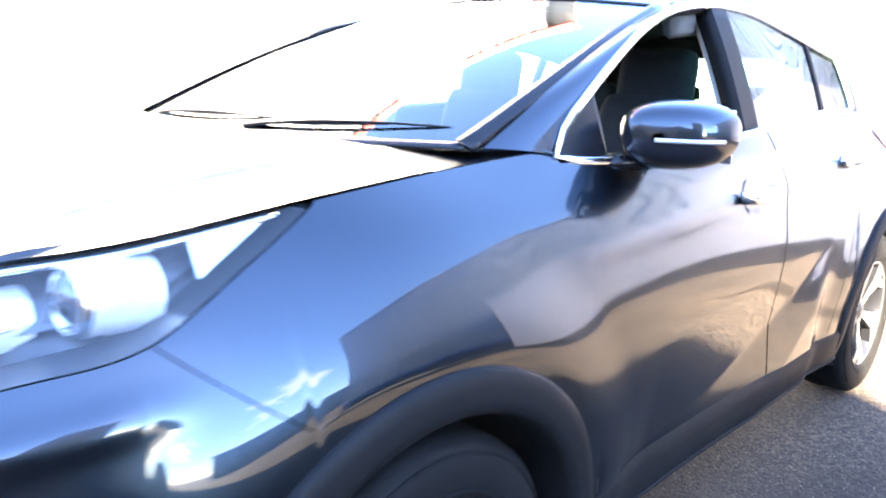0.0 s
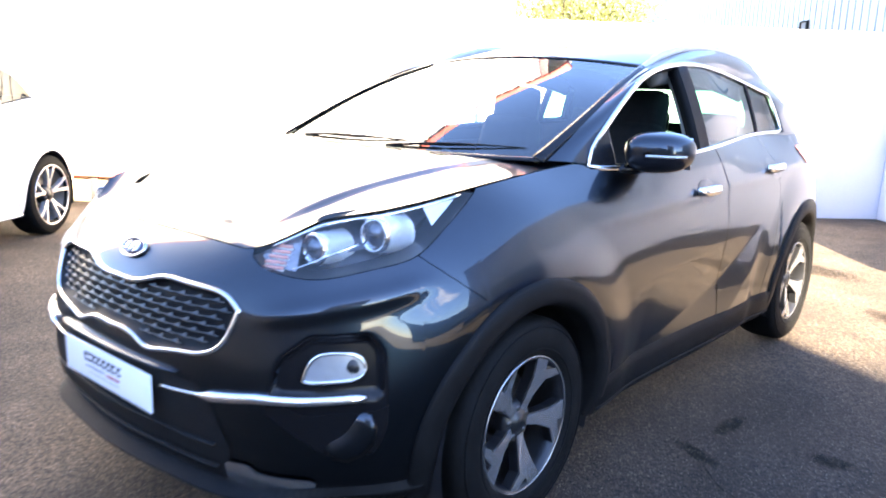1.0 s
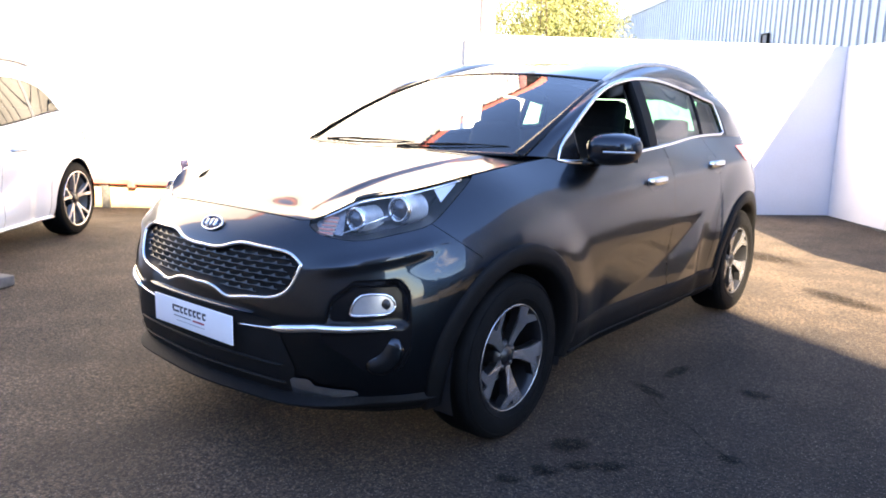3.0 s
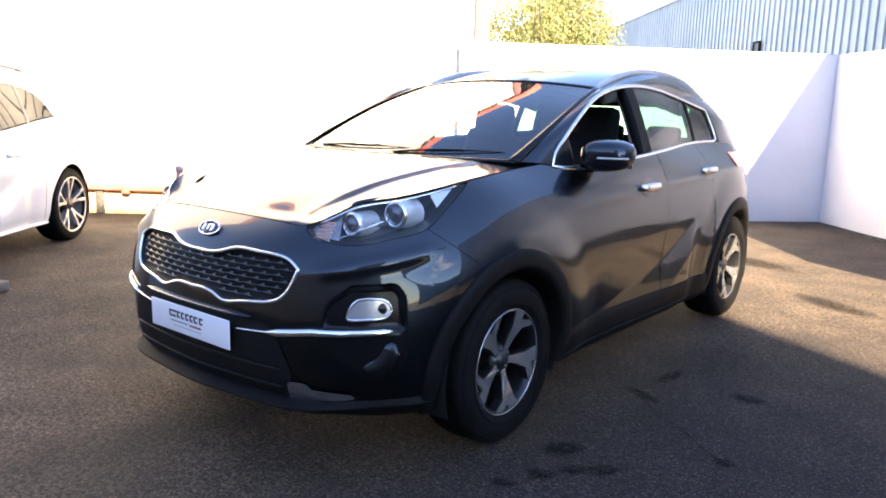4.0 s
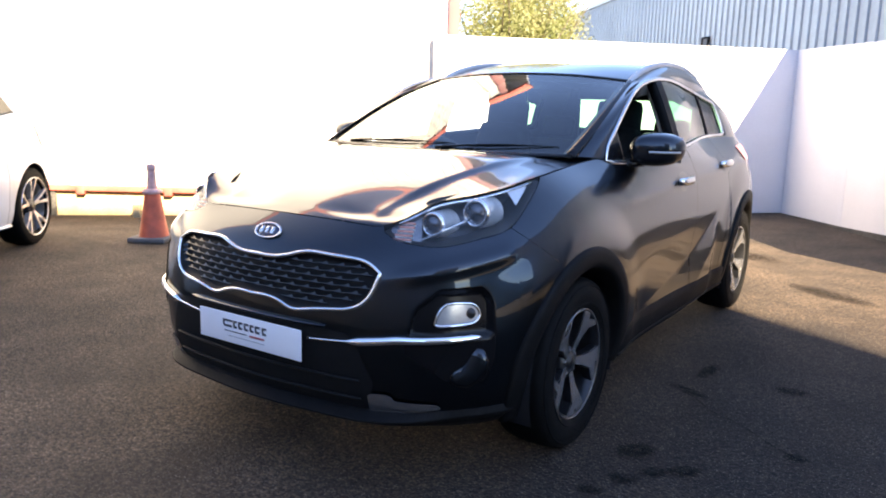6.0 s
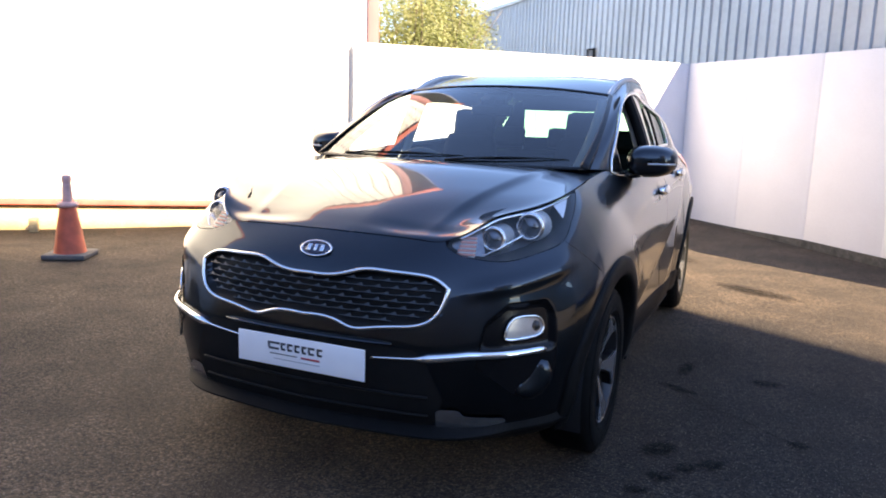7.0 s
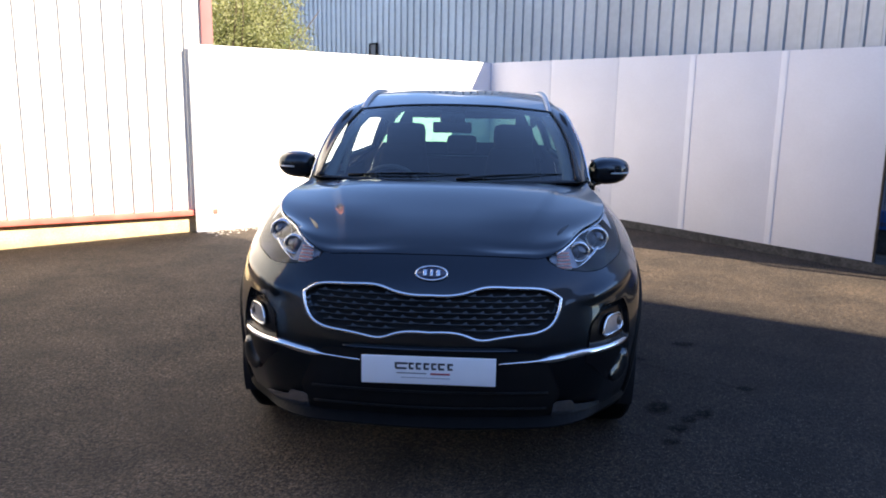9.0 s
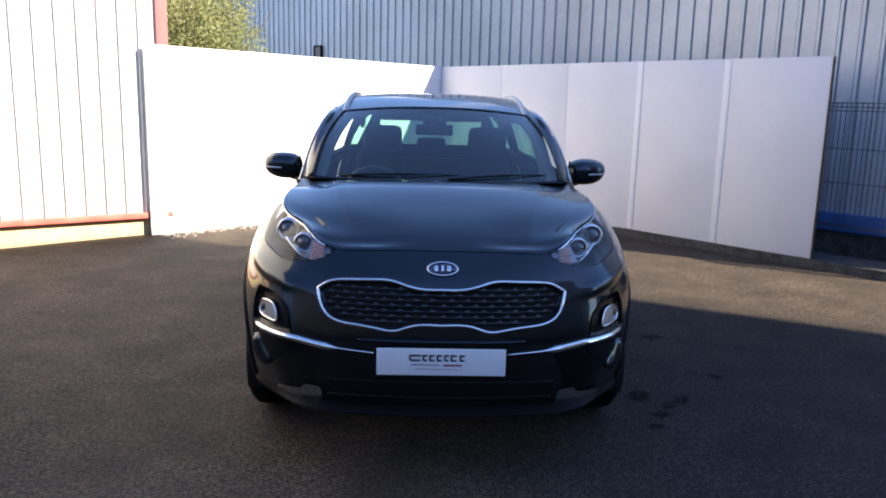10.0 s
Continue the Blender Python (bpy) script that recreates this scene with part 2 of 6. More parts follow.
LAMP_GREY = material("dark_satin_reflector", (0.09, 0.092, 0.10), 0.3, 0.5, vary=0.2, scale=40)
TIP_CLEAR = material("clear_ribbed_tip", (0.30, 0.30, 0.32), 0.22, 0.5, vary=0.3, scale=60)
LAMP_DARK = material("lamp_bezel", (0.03, 0.031, 0.033), 0.28, 0.2, vary=0.2, scale=40)
WHITE_LAMP = material("white_reflector", (0.75, 0.76, 0.78), 0.25, 0.2, vary=0.05, scale=60)
AMBER = material("pinkish_light_guide", (0.75, 0.35, 0.28), 0.25, vary=0.1, scale=50)
LENS = material("projector_lens", (0.10, 0.11, 0.13), 0.06, 0.4, 1.0)
SHROUD = material("satin_lamp_shroud", (0.82, 0.83, 0.84), 0.32, 0.45, vary=0.12, scale=50)
PRINT_DARK = material("dark_print", (0.02, 0.02, 0.025), 0.5)
PRINT_RED = material("red_print", (0.45, 0.05, 0.06), 0.5)
PRINT_GREY = material("grey_print", (0.35, 0.35, 0.37), 0.5)
BADGE_DARK = material("badge_field", (0.03, 0.04, 0.08), 0.2, 0.2, 0.5)
HANDLE_CUP = material("handle_cup", (0.015, 0.017, 0.021), 0.3, 0.4, 0.8)
PAINT_DARK = material("dark_gloss_paint", (0.008, 0.009, 0.012), 0.3, 0.0, 1.0, spec=0.1)
MIRROR_GLASS = material("mirror_glass", (0.85, 0.86, 0.87), 0.01, 1.0)
STEER = material("dark_leather", (0.03, 0.03, 0.032), 0.5, bump=0.1, bump_scale=300)
ALLOY_BRIGHT = material("silver_alloy_paint", (0.55, 0.56, 0.58), 0.35, 0.7, vary=0.1, scale=20)
GLASS_DARK = glass("dark_tinted_glass", (0.10, 0.10, 0.09))
RAIL_GREY = material("grey_rail_metal", (0.16, 0.16, 0.17), 0.4, 0.4, vary=0.1, scale=10)
AMBER_BAND = material("faded_orange_plastic", (0.62, 0.24, 0.03), 0.55, vary=0.25, scale=10)
WHITE_BAND = material("white_reflective_band", (0.72, 0.72, 0.76), 0.4, vary=0.08, scale=12)
CONE_BASE = material("worn_rubber", (0.16, 0.15, 0.14), 0.85, vary=0.3, scale=12)
CONE_SLEEVE = material("dirty_sleeve", (0.74, 0.42, 0.37), 0.6, vary=0.3, scale=14)
HATCH_GREY = material("hatch_grey", (0.22, 0.21, 0.21), 0.6, vary=0.2, scale=8)
OIL = material("soaked_asphalt", (0.013, 0.012, 0.0115), 0.95, vary=0.4, scale=7, fine=0.4, fine_scale=90, bump=0.4, bump_scale=130, spec=0.1)
# stains thin out raggedly toward their edges
nt = OIL.node_tree
co, far, edge, ragged, keep_a, clear, blend = (nt.nodes.new("ShaderNode" + k) for k in ("TexCoord", "VectorMath", "MapRange", "TexNoise", "Math", "BsdfTransparent", "MixShader"))
far.operation, far.inputs[1].default_value = "DISTANCE", (0.5, 0.5, 0.0)
flat = nt.nodes.new("ShaderNodeVectorMath")
flat.operation, flat.inputs[1].default_value = "MULTIPLY", (1, 1, 0)
nt.links.new(co.outputs["Generated"], flat.inputs[0])
nt.links.new(flat.outputs[0], far.inputs[0])
edge.inputs["From Min"].default_value, edge.inputs["From Max"].default_value = 0.50, 0.22
nt.links.new(far.outputs["Value"], edge.inputs["Value"])
ragged.inputs["Scale"].default_value, ragged.inputs["Detail"].default_value = 22, 5
nt.links.new(co.outputs["Object"], ragged.inputs["Vector"])
keep_a.operation = "MULTIPLY"
rag = nt.nodes.new("ShaderNodeMapRange")
rag.inputs["From Min"].default_value, rag.inputs["From Max"].default_value = 0.30, 0.50
rag.inputs["To Max"].default_value = 0.55
nt.links.new(ragged.outputs["Fac"], rag.inputs["Value"])
nt.links.new(edge.outputs["Result"], keep_a.inputs[0])
nt.links.new(rag.outputs["Result"], keep_a.inputs[1])
nt.links.new(keep_a.outputs[0], blend.inputs[0])
nt.links.new(clear.outputs[0], blend.inputs[1])
nt.links.new(nt.nodes["Principled BSDF"].outputs[0], blend.inputs[2])
nt.links.new(blend.outputs[0], nt.nodes["Material Output"].inputs[0])
CRACK = material("crack_dirt", (0.020, 0.017, 0.0145), 0.95, vary=0.3, scale=20, spec=0.05)
DISC = material("worn_steel", (0.14, 0.135, 0.13), 0.35, 0.9, vary=0.2, scale=40)


# ---- mesh helpers ----
def part(name, bm, mat, parent=None, label="", smooth=True):
    """Links a bmesh as one mesh object, under a thing or part if one is given."""
    me = bpy.data.meshes.new(name)
    bm.normal_update()
    bm.to_mesh(me)
    bm.free()
    for p in me.polygons:
        p.use_smooth = smooth
    for m in (mat if isinstance(mat, (list, tuple)) else [mat]):
        me.materials.append(m)
    ob = new(name, me)
    if parent:
        ob.parent = parent
    if label:
        ob["label"] = label
    return ob


def thing(name, label, category, group="", at=None):
    ob = new(name)
    ob.empty_display_size = 0.1
    if at is not None:
        ob.matrix_world = at
    return tagged(ob, label, category, group)


def sheet(pts, closed_u=False):
    """A bmesh of quads from an array of points [nu, nv, 3]."""
    bm = bmesh.new()
    nu, nv = pts.shape[:2]
    vs = [[bm.verts.new(pts[i, j]) for j in range(nv)] for i in range(nu)]
    for i in range(nu if closed_u else nu - 1):
        k = (i + 1) % nu
        for j in range(nv - 1):
            bm.faces.new((vs[i][j], vs[k][j], vs[k][j + 1], vs[i][j + 1]))
    return bm


def thicken(bm, depth):
    """Gives an open sheet a back and sides, against its normals."""
    bm.normal_update()
    bmesh.ops.solidify(bm, geom=bm.faces[:], thickness=depth)
    return bm


def box(size, at=(0, 0, 0), bevel=0.0, turn=None):
    bm = bmesh.new()
    bmesh.ops.create_cube(bm, size=1)
    bmesh.ops.scale(bm, vec=size, verts=bm.verts)
    if bevel:
        bmesh.ops.bevel(bm, geom=bm.edges[:], offset=bevel, segments=2, affect="EDGES", profile=0.6)
    if turn is not None:
        bmesh.ops.transform(bm, matrix=turn, verts=bm.verts)
    bmesh.ops.translate(bm, vec=at, verts=bm.verts)
    return bm


def join(*bms):
    out = bmesh.new()
    for b in bms:
        me = bpy.data.meshes.new("join")
        b.to_mesh(me)
        out.from_mesh(me)
        bpy.data.meshes.remove(me)
        b.free()
    return out


def tube(pts, width, height=None, ups=None, sides=8, closed=False, taper=None):
    """A bar of elliptic section along points; ups give the direction of its height."""
    pts = np.asarray(pts, float)
    n = len(pts)
    height = height or width
    ups = np.tile((0.0, 0, 1), (n, 1)) if ups is None else np.asarray(ups, float)
    nxt = np.roll(pts, -1, 0) if closed else np.vstack([pts[1:], pts[-1:] * 2 - pts[-2:-1]])
    prv = np.roll(pts, 1, 0) if closed else np.vstack([pts[:1] * 2 - pts[1:2], pts[:-1]])
    along = nxt - prv
    along /= np.linalg.norm(along, axis=1)[:, None] + 1e-9
    side = np.cross(along, ups)
    side /= np.linalg.norm(side, axis=1)[:, None] + 1e-9
    up = np.cross(side, along)
    a = np.linspace(0, 2 * math.pi, sides, endpoint=False)
    k = np.ones(n) if taper is None else np.asarray(taper)
    ring = pts[:, None] + k[:, None, None] * (np.cos(a)[None, :, None] * side[:, None] * width / 2 + np.sin(a)[None, :, None] * up[:, None] * height / 2)
    bm = bmesh.new()
    vs = [[bm.verts.new(p) for p in r] for r in ring]
    for i in range(n if closed else n - 1):
        m = (i + 1) % n
        for j in range(sides):
            l = (j + 1) % sides
            bm.faces.new((vs[i][j], vs[m][j], vs[m][l], vs[i][l]))
    if not closed:
        bm.faces.new(vs[0]), bm.faces.new(vs[-1][::-1])
    bmesh.ops.recalc_face_normals(bm, faces=bm.faces[:])
    return bm


def lathe(profile, steps=48, axis="x"):
    """Turns a profile of (radius, along) round an axis."""
    a = np.linspace(0, 2 * math.pi, steps, endpoint=False)
    pts = np.zeros((steps, len(profile), 3))
    for j, (r, h) in enumerate(profile):
        if axis == "x":
            pts[:, j] = np.stack([np.full(steps, h), r * np.cos(a), r * np.sin(a)], 1)
        elif axis == "y":
            pts[:, j] = np.stack([r * np.cos(a), np.full(steps, h), r * np.sin(a)], 1)
        else:
            pts[:, j] = np.stack([r * np.cos(a), r * np.sin(a), np.full(steps, h)], 1)
    bm = sheet(pts, True)
    bmesh.ops.remove_doubles(bm, verts=bm.verts[:], dist=1e-5)
    bmesh.ops.recalc_face_normals(bm, faces=bm.faces[:])
    return bm


def mirrored(bm):
    """A copy across the car's middle plane."""
    out = bm.copy()
    bmesh.ops.scale(out, vec=(-1, 1, 1), verts=out.verts)
    bmesh.ops.reverse_faces(out, faces=out.faces[:])
    return out


class Spline:
    """A natural cubic through knots; the values may be vectors, or change with the place asked for."""

    def __init__(self, knots, values=None):
        self.x = np.asarray(knots, float)
        n, h = len(self.x), np.diff(self.x)
        a, b = np.eye(n), np.zeros((n, n))
        for i in range(1, n - 1):
            a[i, i - 1 : i + 2] = h[i - 1], 2 * (h[i - 1] + h[i]), h[i]
            b[i, i - 1 : i + 2] = 6 / h[i - 1], -6 / h[i - 1] - 6 / h[i], 6 / h[i]
        self.bend = np.linalg.solve(a, b)
        self.y = None if values is None else np.asarray(values, float)

    def __call__(self, at, y=None):
        y = self.y if y is None else y
        at = np.clip(np.asarray(at, float), self.x[0], self.x[-1])
        m = np.tensordot(self.bend, y, 1)
        i = np.clip(np.searchsorted(self.x, at) - 1, 0, len(self.x) - 2)
        h = self.x[i + 1] - self.x[i]
        p, q = (self.x[i + 1] - at) / h, (at - self.x[i]) / h
        if y.ndim == 2 and y.shape[1] == at.size and at.ndim == 1 and self.y is None:
            k = np.arange(at.size)
            y0, y1, m0, m1 = y[i, k], y[i + 1, k], m[i, k], m[i + 1, k]
        else:
            y0, y1, m0, m1 = y[i], y[i + 1], m[i], m[i + 1]
            if y.ndim == 2:
                p, q, h = p[..., None], q[..., None], h[..., None]
        return p * y0 + q * y1 + ((p**3 - p) * m0 + (q**3 - q) * m1) * h * h / 6


def coons(left, right, low, high, nu, nv):
    """Points [nu, nv] of a patch between four curves of one parameter: low and high run along u, left and right along v."""
    u, v = np.linspace(0, 1, nu), np.linspace(0, 1, nv)
    l, r, b, t = left(v), right(v), low(u), high(u)
    U, V = u[:, None, None], v[None, :, None]
    ruled = (1 - V) * b[:, None] + V * t[:, None] + (1 - U) * l[None] + U * r[None]
    return ruled - ((1 - U) * (1 - V) * b[0] + U * (1 - V) * b[-1] + (1 - U) * V * t[0] + U * V * t[-1])


def smoothstep(a, b, x):
    k = np.clip((x - a) / (b - a), 0, 1)
    return k * k * (3 - 2 * k)


# ---- the setting ----
def wall_frame(p, q):
    """A pose at p with x along the wall to q and y into it (away from the yard)."""
    d = Vector((q[0] - p[0], q[1] - p[1], 0))
    return Matrix.Translation((p[0], p[1], 0)) @ Matrix.Rotation(math.atan2(d.y, d.x), 4, "Z"), d.length


def build_ground():
    n = 120
    pts = np.zeros((n, n, 3))
    line = np.sign(np.linspace(-1, 1, n)) * (6 * np.abs(np.linspace(-1, 1, n)) + 194 * np.abs(np.linspace(-1, 1, n)) ** 5)
    pts[..., 0], pts[..., 1] = line[:, None], line[None] + 2
    for i in range(n):
        for j in range(n):
            x, y = pts[i, j, :2]
            far = smoothstep(2.5, 5.5, math.hypot(x, y - 1.2))
            pts[i, j, 2] = 0.012 * far * noise.noise((x * 0.35, y * 0.35, 0.3)) - 0.004
            along, out = (-3.0 - x) * 0.822 + (4.99 - y) * 0.569, (x + 3.0) * 0.569 - (y - 4.99) * 0.822
            pts[i, j, 2] -= 0.027 * min(max(along - 0.5, 0), 7.0) * smoothstep(2.0, 0.5, out) * smoothstep(-8.0, -7.0, out)
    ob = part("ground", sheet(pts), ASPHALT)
    tagged(ob, "dusty worn grey asphalt yard with oil stains", "ground", kind="structure")


build_ground()
A0, CORNER, B1 = (-3.164, 4.732), (0.10, 8.15), (3.85, 3.72)


def board_wall(name, p, q, cuts, foot, top, label, thick=0.03):
    """White boards side by side along a line, each one a piece of its own."""
    m, length = wall_frame(p, q)
    wall = new(name)
    wall.matrix_world = m
    tagged(wall, label, "wall", kind="structure")
    for a, b in zip(cuts[:-1], cuts[1:]):
        bm = box((b - a - 0.004, thick, top - foot), ((a + b) / 2, 0.005 + thick / 2, (top + foot) / 2), 0.003)
        for vert in bm.verts:
            if vert.co.z < foot + 0.01:
                # the ground rises to meet the boards at the inner corner
                vert.co.z -= foot * (1 - smoothstep(0.2, 3.0, vert.co.x))
        part("board", bm, PANEL_WHITE, wall)
    return wall, m, length


wall_a, m_a, len_a = board_wall("wall_boards_west", A0, CORNER, np.linspace(0, 4.78, 5), 0.0, 2.10, "white painted board fence in full sun", 0.012)
edge_strip = part("edge_strip", box((0.008, 0.014, 2.1), (-0.004, 0.013, 1.05), 0.002), CLAD_GREY, wall_a, "grey metal edge strip")
CUTS = [0.0, 1.29, 2.49, 3.59, 4.70, 5.79]
wall_b, m_b, len_b = board_wall("wall_boards_east", CORNER, B1, CUTS, 0.09, 2.10, "white board fence in shade with taped joints", 0.012)
part("edge_strip", box((0.016, 0.03, 2.0), (CUTS[-1] + 0.006, 0.012, 1.095), 0.002), BARK, wall_b, "bare wooden board end")
for x in (CUTS[3], CUTS[4]):
    part("joint_strip", box((0.075, 0.008, 2.0), (x, 0.001, 1.095), 0.002), JOINT_WHITE, wall_b, "white joint strip")
kerb_bm = bmesh.new()
bmesh.ops.create_grid(kerb_bm, x_segments=60, y_segments=1, size=1)
for vert in kerb_bm.verts:
    x = 0.2 + 4.3 * (vert.co.x + 1)
    vert.co = (x, 0.001 if vert.co.y < 0 else 0.5, 0.09 * smoothstep(0.2, 3.0, x) - 0.006 + 0.004 * noise.noise((x * 4.1, 0, 0)))
rim = bmesh.ops.extrude_face_region(kerb_bm, geom=kerb_bm.faces[:])
for g in rim["geom"]:
    if isinstance(g, bmesh.types.BMVert):
        g.co.z = -0.03
bmesh.ops.recalc_face_normals(kerb_bm, faces=kerb_bm.faces[:])
kerb = part("kerb", kerb_bm, STONE, smooth=False)
kerb.matrix_world = m_b
tagged(kerb, "dark weathered concrete kerb under the boards", "kerb", kind="structure")


def ribbed(length, height, pitch, depth, flat, groove=0.0):
    """Trapezoid-ribbed cladding, x along, z up, ribs toward -y."""
    xs, ys = [], []
    x = 0.0
    while x < length:
        for dx, y in ((0, 0), (flat - 0.004, 0), (flat - 0.002, groove), (flat + 0.006, groove), (flat + 0.012, -depth), (flat + 0.047, -depth), (flat + 0.053, groove), (flat + 0.061, groove)):
            xs.append(x + dx), ys.append(y)
        x += pitch
    pts = np.zeros((len(xs), 2, 3))
    pts[:, :, 0], pts[:, :, 1] = np.array(xs)[:, None], np.array(ys)[:, None]
    pts[:, 1, 2] = height
    return sheet(pts)


def grey_building():
    p, q = (-13.0, 25.54), (6.6, 2.17)
    m, length = wall_frame(p, q)
    b = new("wall_grey_building")
    b.matrix_world = m
    tagged(b, "grey ribbed steel clad industrial building", "building", kind="structure")
    bm = ribbed(length, 3.68, 0.23, 0.024, 0.165, 0.022)
    bmesh.ops.translate(bm, vec=(0, 0, 0.46), verts=bm.verts)
    part("cladding", bm, CLAD_GREY, b, smooth=False)
    part("wall_core", box((length, 0.2, 4.1), (length / 2, 0.13, 2.06)), CLAD_GREY, b)
    part("roof_edge", box((length, 0.30, 0.09), (length / 2, 0.10, 4.165), 0.004), CLAD_GREY, b, "grey folded roof edge")
    part("base_beam", box((length, 0.12, 0.2), (length / 2, -0.03, 0.36), 0.01), BLUE_BEAM, b, "blue painted steel beam")
    part("stone_base", box((length, 0.1, 0.28), (length / 2, 0.0, 0.13), 0.02), STONE, b, "dark rubble base")
    return b, m


grey, m_grey = grey_building()


def hut():
    p, q = (-21.08, -7.537), (-3.0, 4.99)
    m, length = wall_frame(p, q)
    b = new("wall_white_building")
    b.matrix_world = m
    tagged(b, "white ribbed clad building with red trim in sun", "building", kind="structure")
    bm = ribbed(length - 0.14, 1.0, 0.205, 0.034, 0.146)
    rise = lambda x: 5.25 + 0.57 * min(length - x, x)
    for v in bm.verts:
        v.co.z = rise(v.co.x) if v.co.z > 0.5 else 0.24
    part("cladding", bm, CLAD_WHITE, b, smooth=False)
    core = bmesh.new()
    outline = ((0, 0.24), (length - 0.02, 0.24), (length - 0.02, rise(length)), (length / 2, rise(length / 2)), (0, rise(0)))
    face = core.faces.new([core.verts.new((x, 0.03, z)) for x, z in outline])
    back = bmesh.ops.extrude_face_region(core, geom=[face])
    bmesh.ops.translate(core, vec=(0, 6.0, 0), verts=[g for g in back["geom"] if isinstance(g, bmesh.types.BMVert)])
    bmesh.ops.recalc_face_normals(core, faces=core.faces[:])
    part("wall_core", core, CLAD_WHITE, b, smooth=False)
    part("base_rail", box((length - 0.02, 0.09, 0.065), (length / 2 - 0.02, -0.03, 0.225), 0.006), RED_TRIM, b, "faded red base rail")
    for x in (7.2, 8.25, 9.3, 10.35, 11.4, 12.45, 13.5, 14.55):
        part("bracket", box((0.10, 0.10, 0.10), (x + 4.0, -0.03, 0.20), 0.012), RED_TRIM, b, "faded red rail bracket")
    part("corner_post", box((0.13, 0.06, 5.0), (length - 0.065, -0.01, 2.75), 0.006), PINK_POST, b, "sun-bleached red corner post")
    part("plinth", box((length - 0.2, 0.12, 0.45), (length / 2 - 0.1, 0.06, -0.035), 0.008), PLINTH, b, "yellow brick plinth")
    part("plinth_pier", box((0.10, 0.16, 0.40), (17.13, 0.04, 0.0), 0.008), STONE, b, "dark brown pier in the plinth")
    part("plinth_pier", box((0.16, 0.14, 0.19), (length - 0.09, 0.045, 0.095), 0.008), STONE, b, "dark brown pier at the plinth end")
    peak = length / 2
    for x0, x1 in ((length + 0.38, peak), (-0.38, peak)):
        run = Vector((x1 - x0, 0, rise(x1) - rise(x0)))
        bm = box((run.length, 0.08, 0.20), (0, 0, 0), 0.006, Matrix.Rotation(-math.atan2(run.z, run.x), 4, "Y"))
        bmesh.ops.translate(bm, vec=((x0 + x1) / 2, -0.035, (rise(x0) + rise(x1)) / 2 - 0.02), verts=bm.verts)
        part("verge_trim", bm, RED_TRIM, b, "red verge trim along the gable")
        bm = box((run.length, 6.1, 0.05), (0, 0, 0), 0.0, Matrix.Rotation(-math.atan2(run.z, run.x), 4, "Y"))
        bmesh.ops.translate(bm, vec=((x0 + x1) / 2, 3.06, (rise(x0) + rise(x1)) / 2 + 0.05), verts=bm.verts)
        part("roof", bm, CLAD_GREY, b, "grey sheet roof")
    return b, m


hut_wall, m_hut = hut()
block_bm = box((0.09, 0.08, 0.16), (0, 0, 0.08), 0.012)
kerb_block = part("stone_block", block_bm, PLINTH)
kerb_block.matrix_world = m_hut @ Matrix.Translation((18.21, -0.16, -0.105))
tagged(kerb_block, "small pale yellow stone block at the plinth foot", "stone block")


def shadow_caster():
    """An unseen tall block, added on the sunny side to shade the yard."""
    corner = Vector((-3.085, 4.76, 0)) - SUN_WAY * (20.0 / abs(SUN_WAY.z))
    along = Vector((-0.82, -0.57, 0)).normalized()
    b = new("wall_yard_building")
    b.matrix_world = Matrix.Translation((corner.x, corner.y, 0)) @ Matrix.Rotation(math.atan2(along.y, along.x), 4, "Z")
    tagged(b, "unseen plain grey block added to cast the yard's shadow", "building", kind="structure")
    part("wall", box((11.0, 9, 20.0), (5.5, 4.5, 10.0), 0.02), RENDER_GREY, b)
    part("roof", box((11.1, 9.1, 0.1), (5.5, 4.5, 19.96), 0.02), CLAD_GREY, b)


RENDER_GREY = material("grey_render", (0.30, 0.28, 0.26), 0.85, vary=0.2, scale=0.8, fine=0.1, fine_scale=20)
shadow_caster()


def reflected_blocks():
    """Plain low unseen blocks, added behind the camera to fill the car's reflections."""
    b = new("wall_far_building")
    tagged(b, "unseen plain grey brown block added to fill the car's reflections", "building", kind="structure")
    part("wall", box((36, 6, 4.3), (-2.0, -13, 2.15), 0.02), BRICK_DARK, b)
    part("roof", box((36.4, 6.4, 0.15), (-2.0, -13, 4.37), 0.02), CLAD_GREY, b)


    # also unseen, added to cover the eastern horizon glow in the paint
    e = new("wall_east_building")
    tagged(e, "unseen low grey brown block added to cover the horizon in reflections", "building", kind="structure")
    part("wall", box((6, 26, 2.8), (24, 9, 1.4), 0.02), BRICK_DARK, e)
    part("roof", box((6.4, 26.4, 0.15), (24, 9, 2.87), 0.02), CLAD_GREY, e)


BRICK_DARK = material("grey_brown_brick", (0.23, 0.21, 0.20), 0.9, vary=0.3, scale=1.2, fine=0.25, fine_scale=14)
reflected_blocks()


# ---- the dark grey car ----
LEVELS = (0.20, 0.33, 0.47, 0.60, 0.72, 0.84, 0.94, 1.03, 1.10, 1.17)
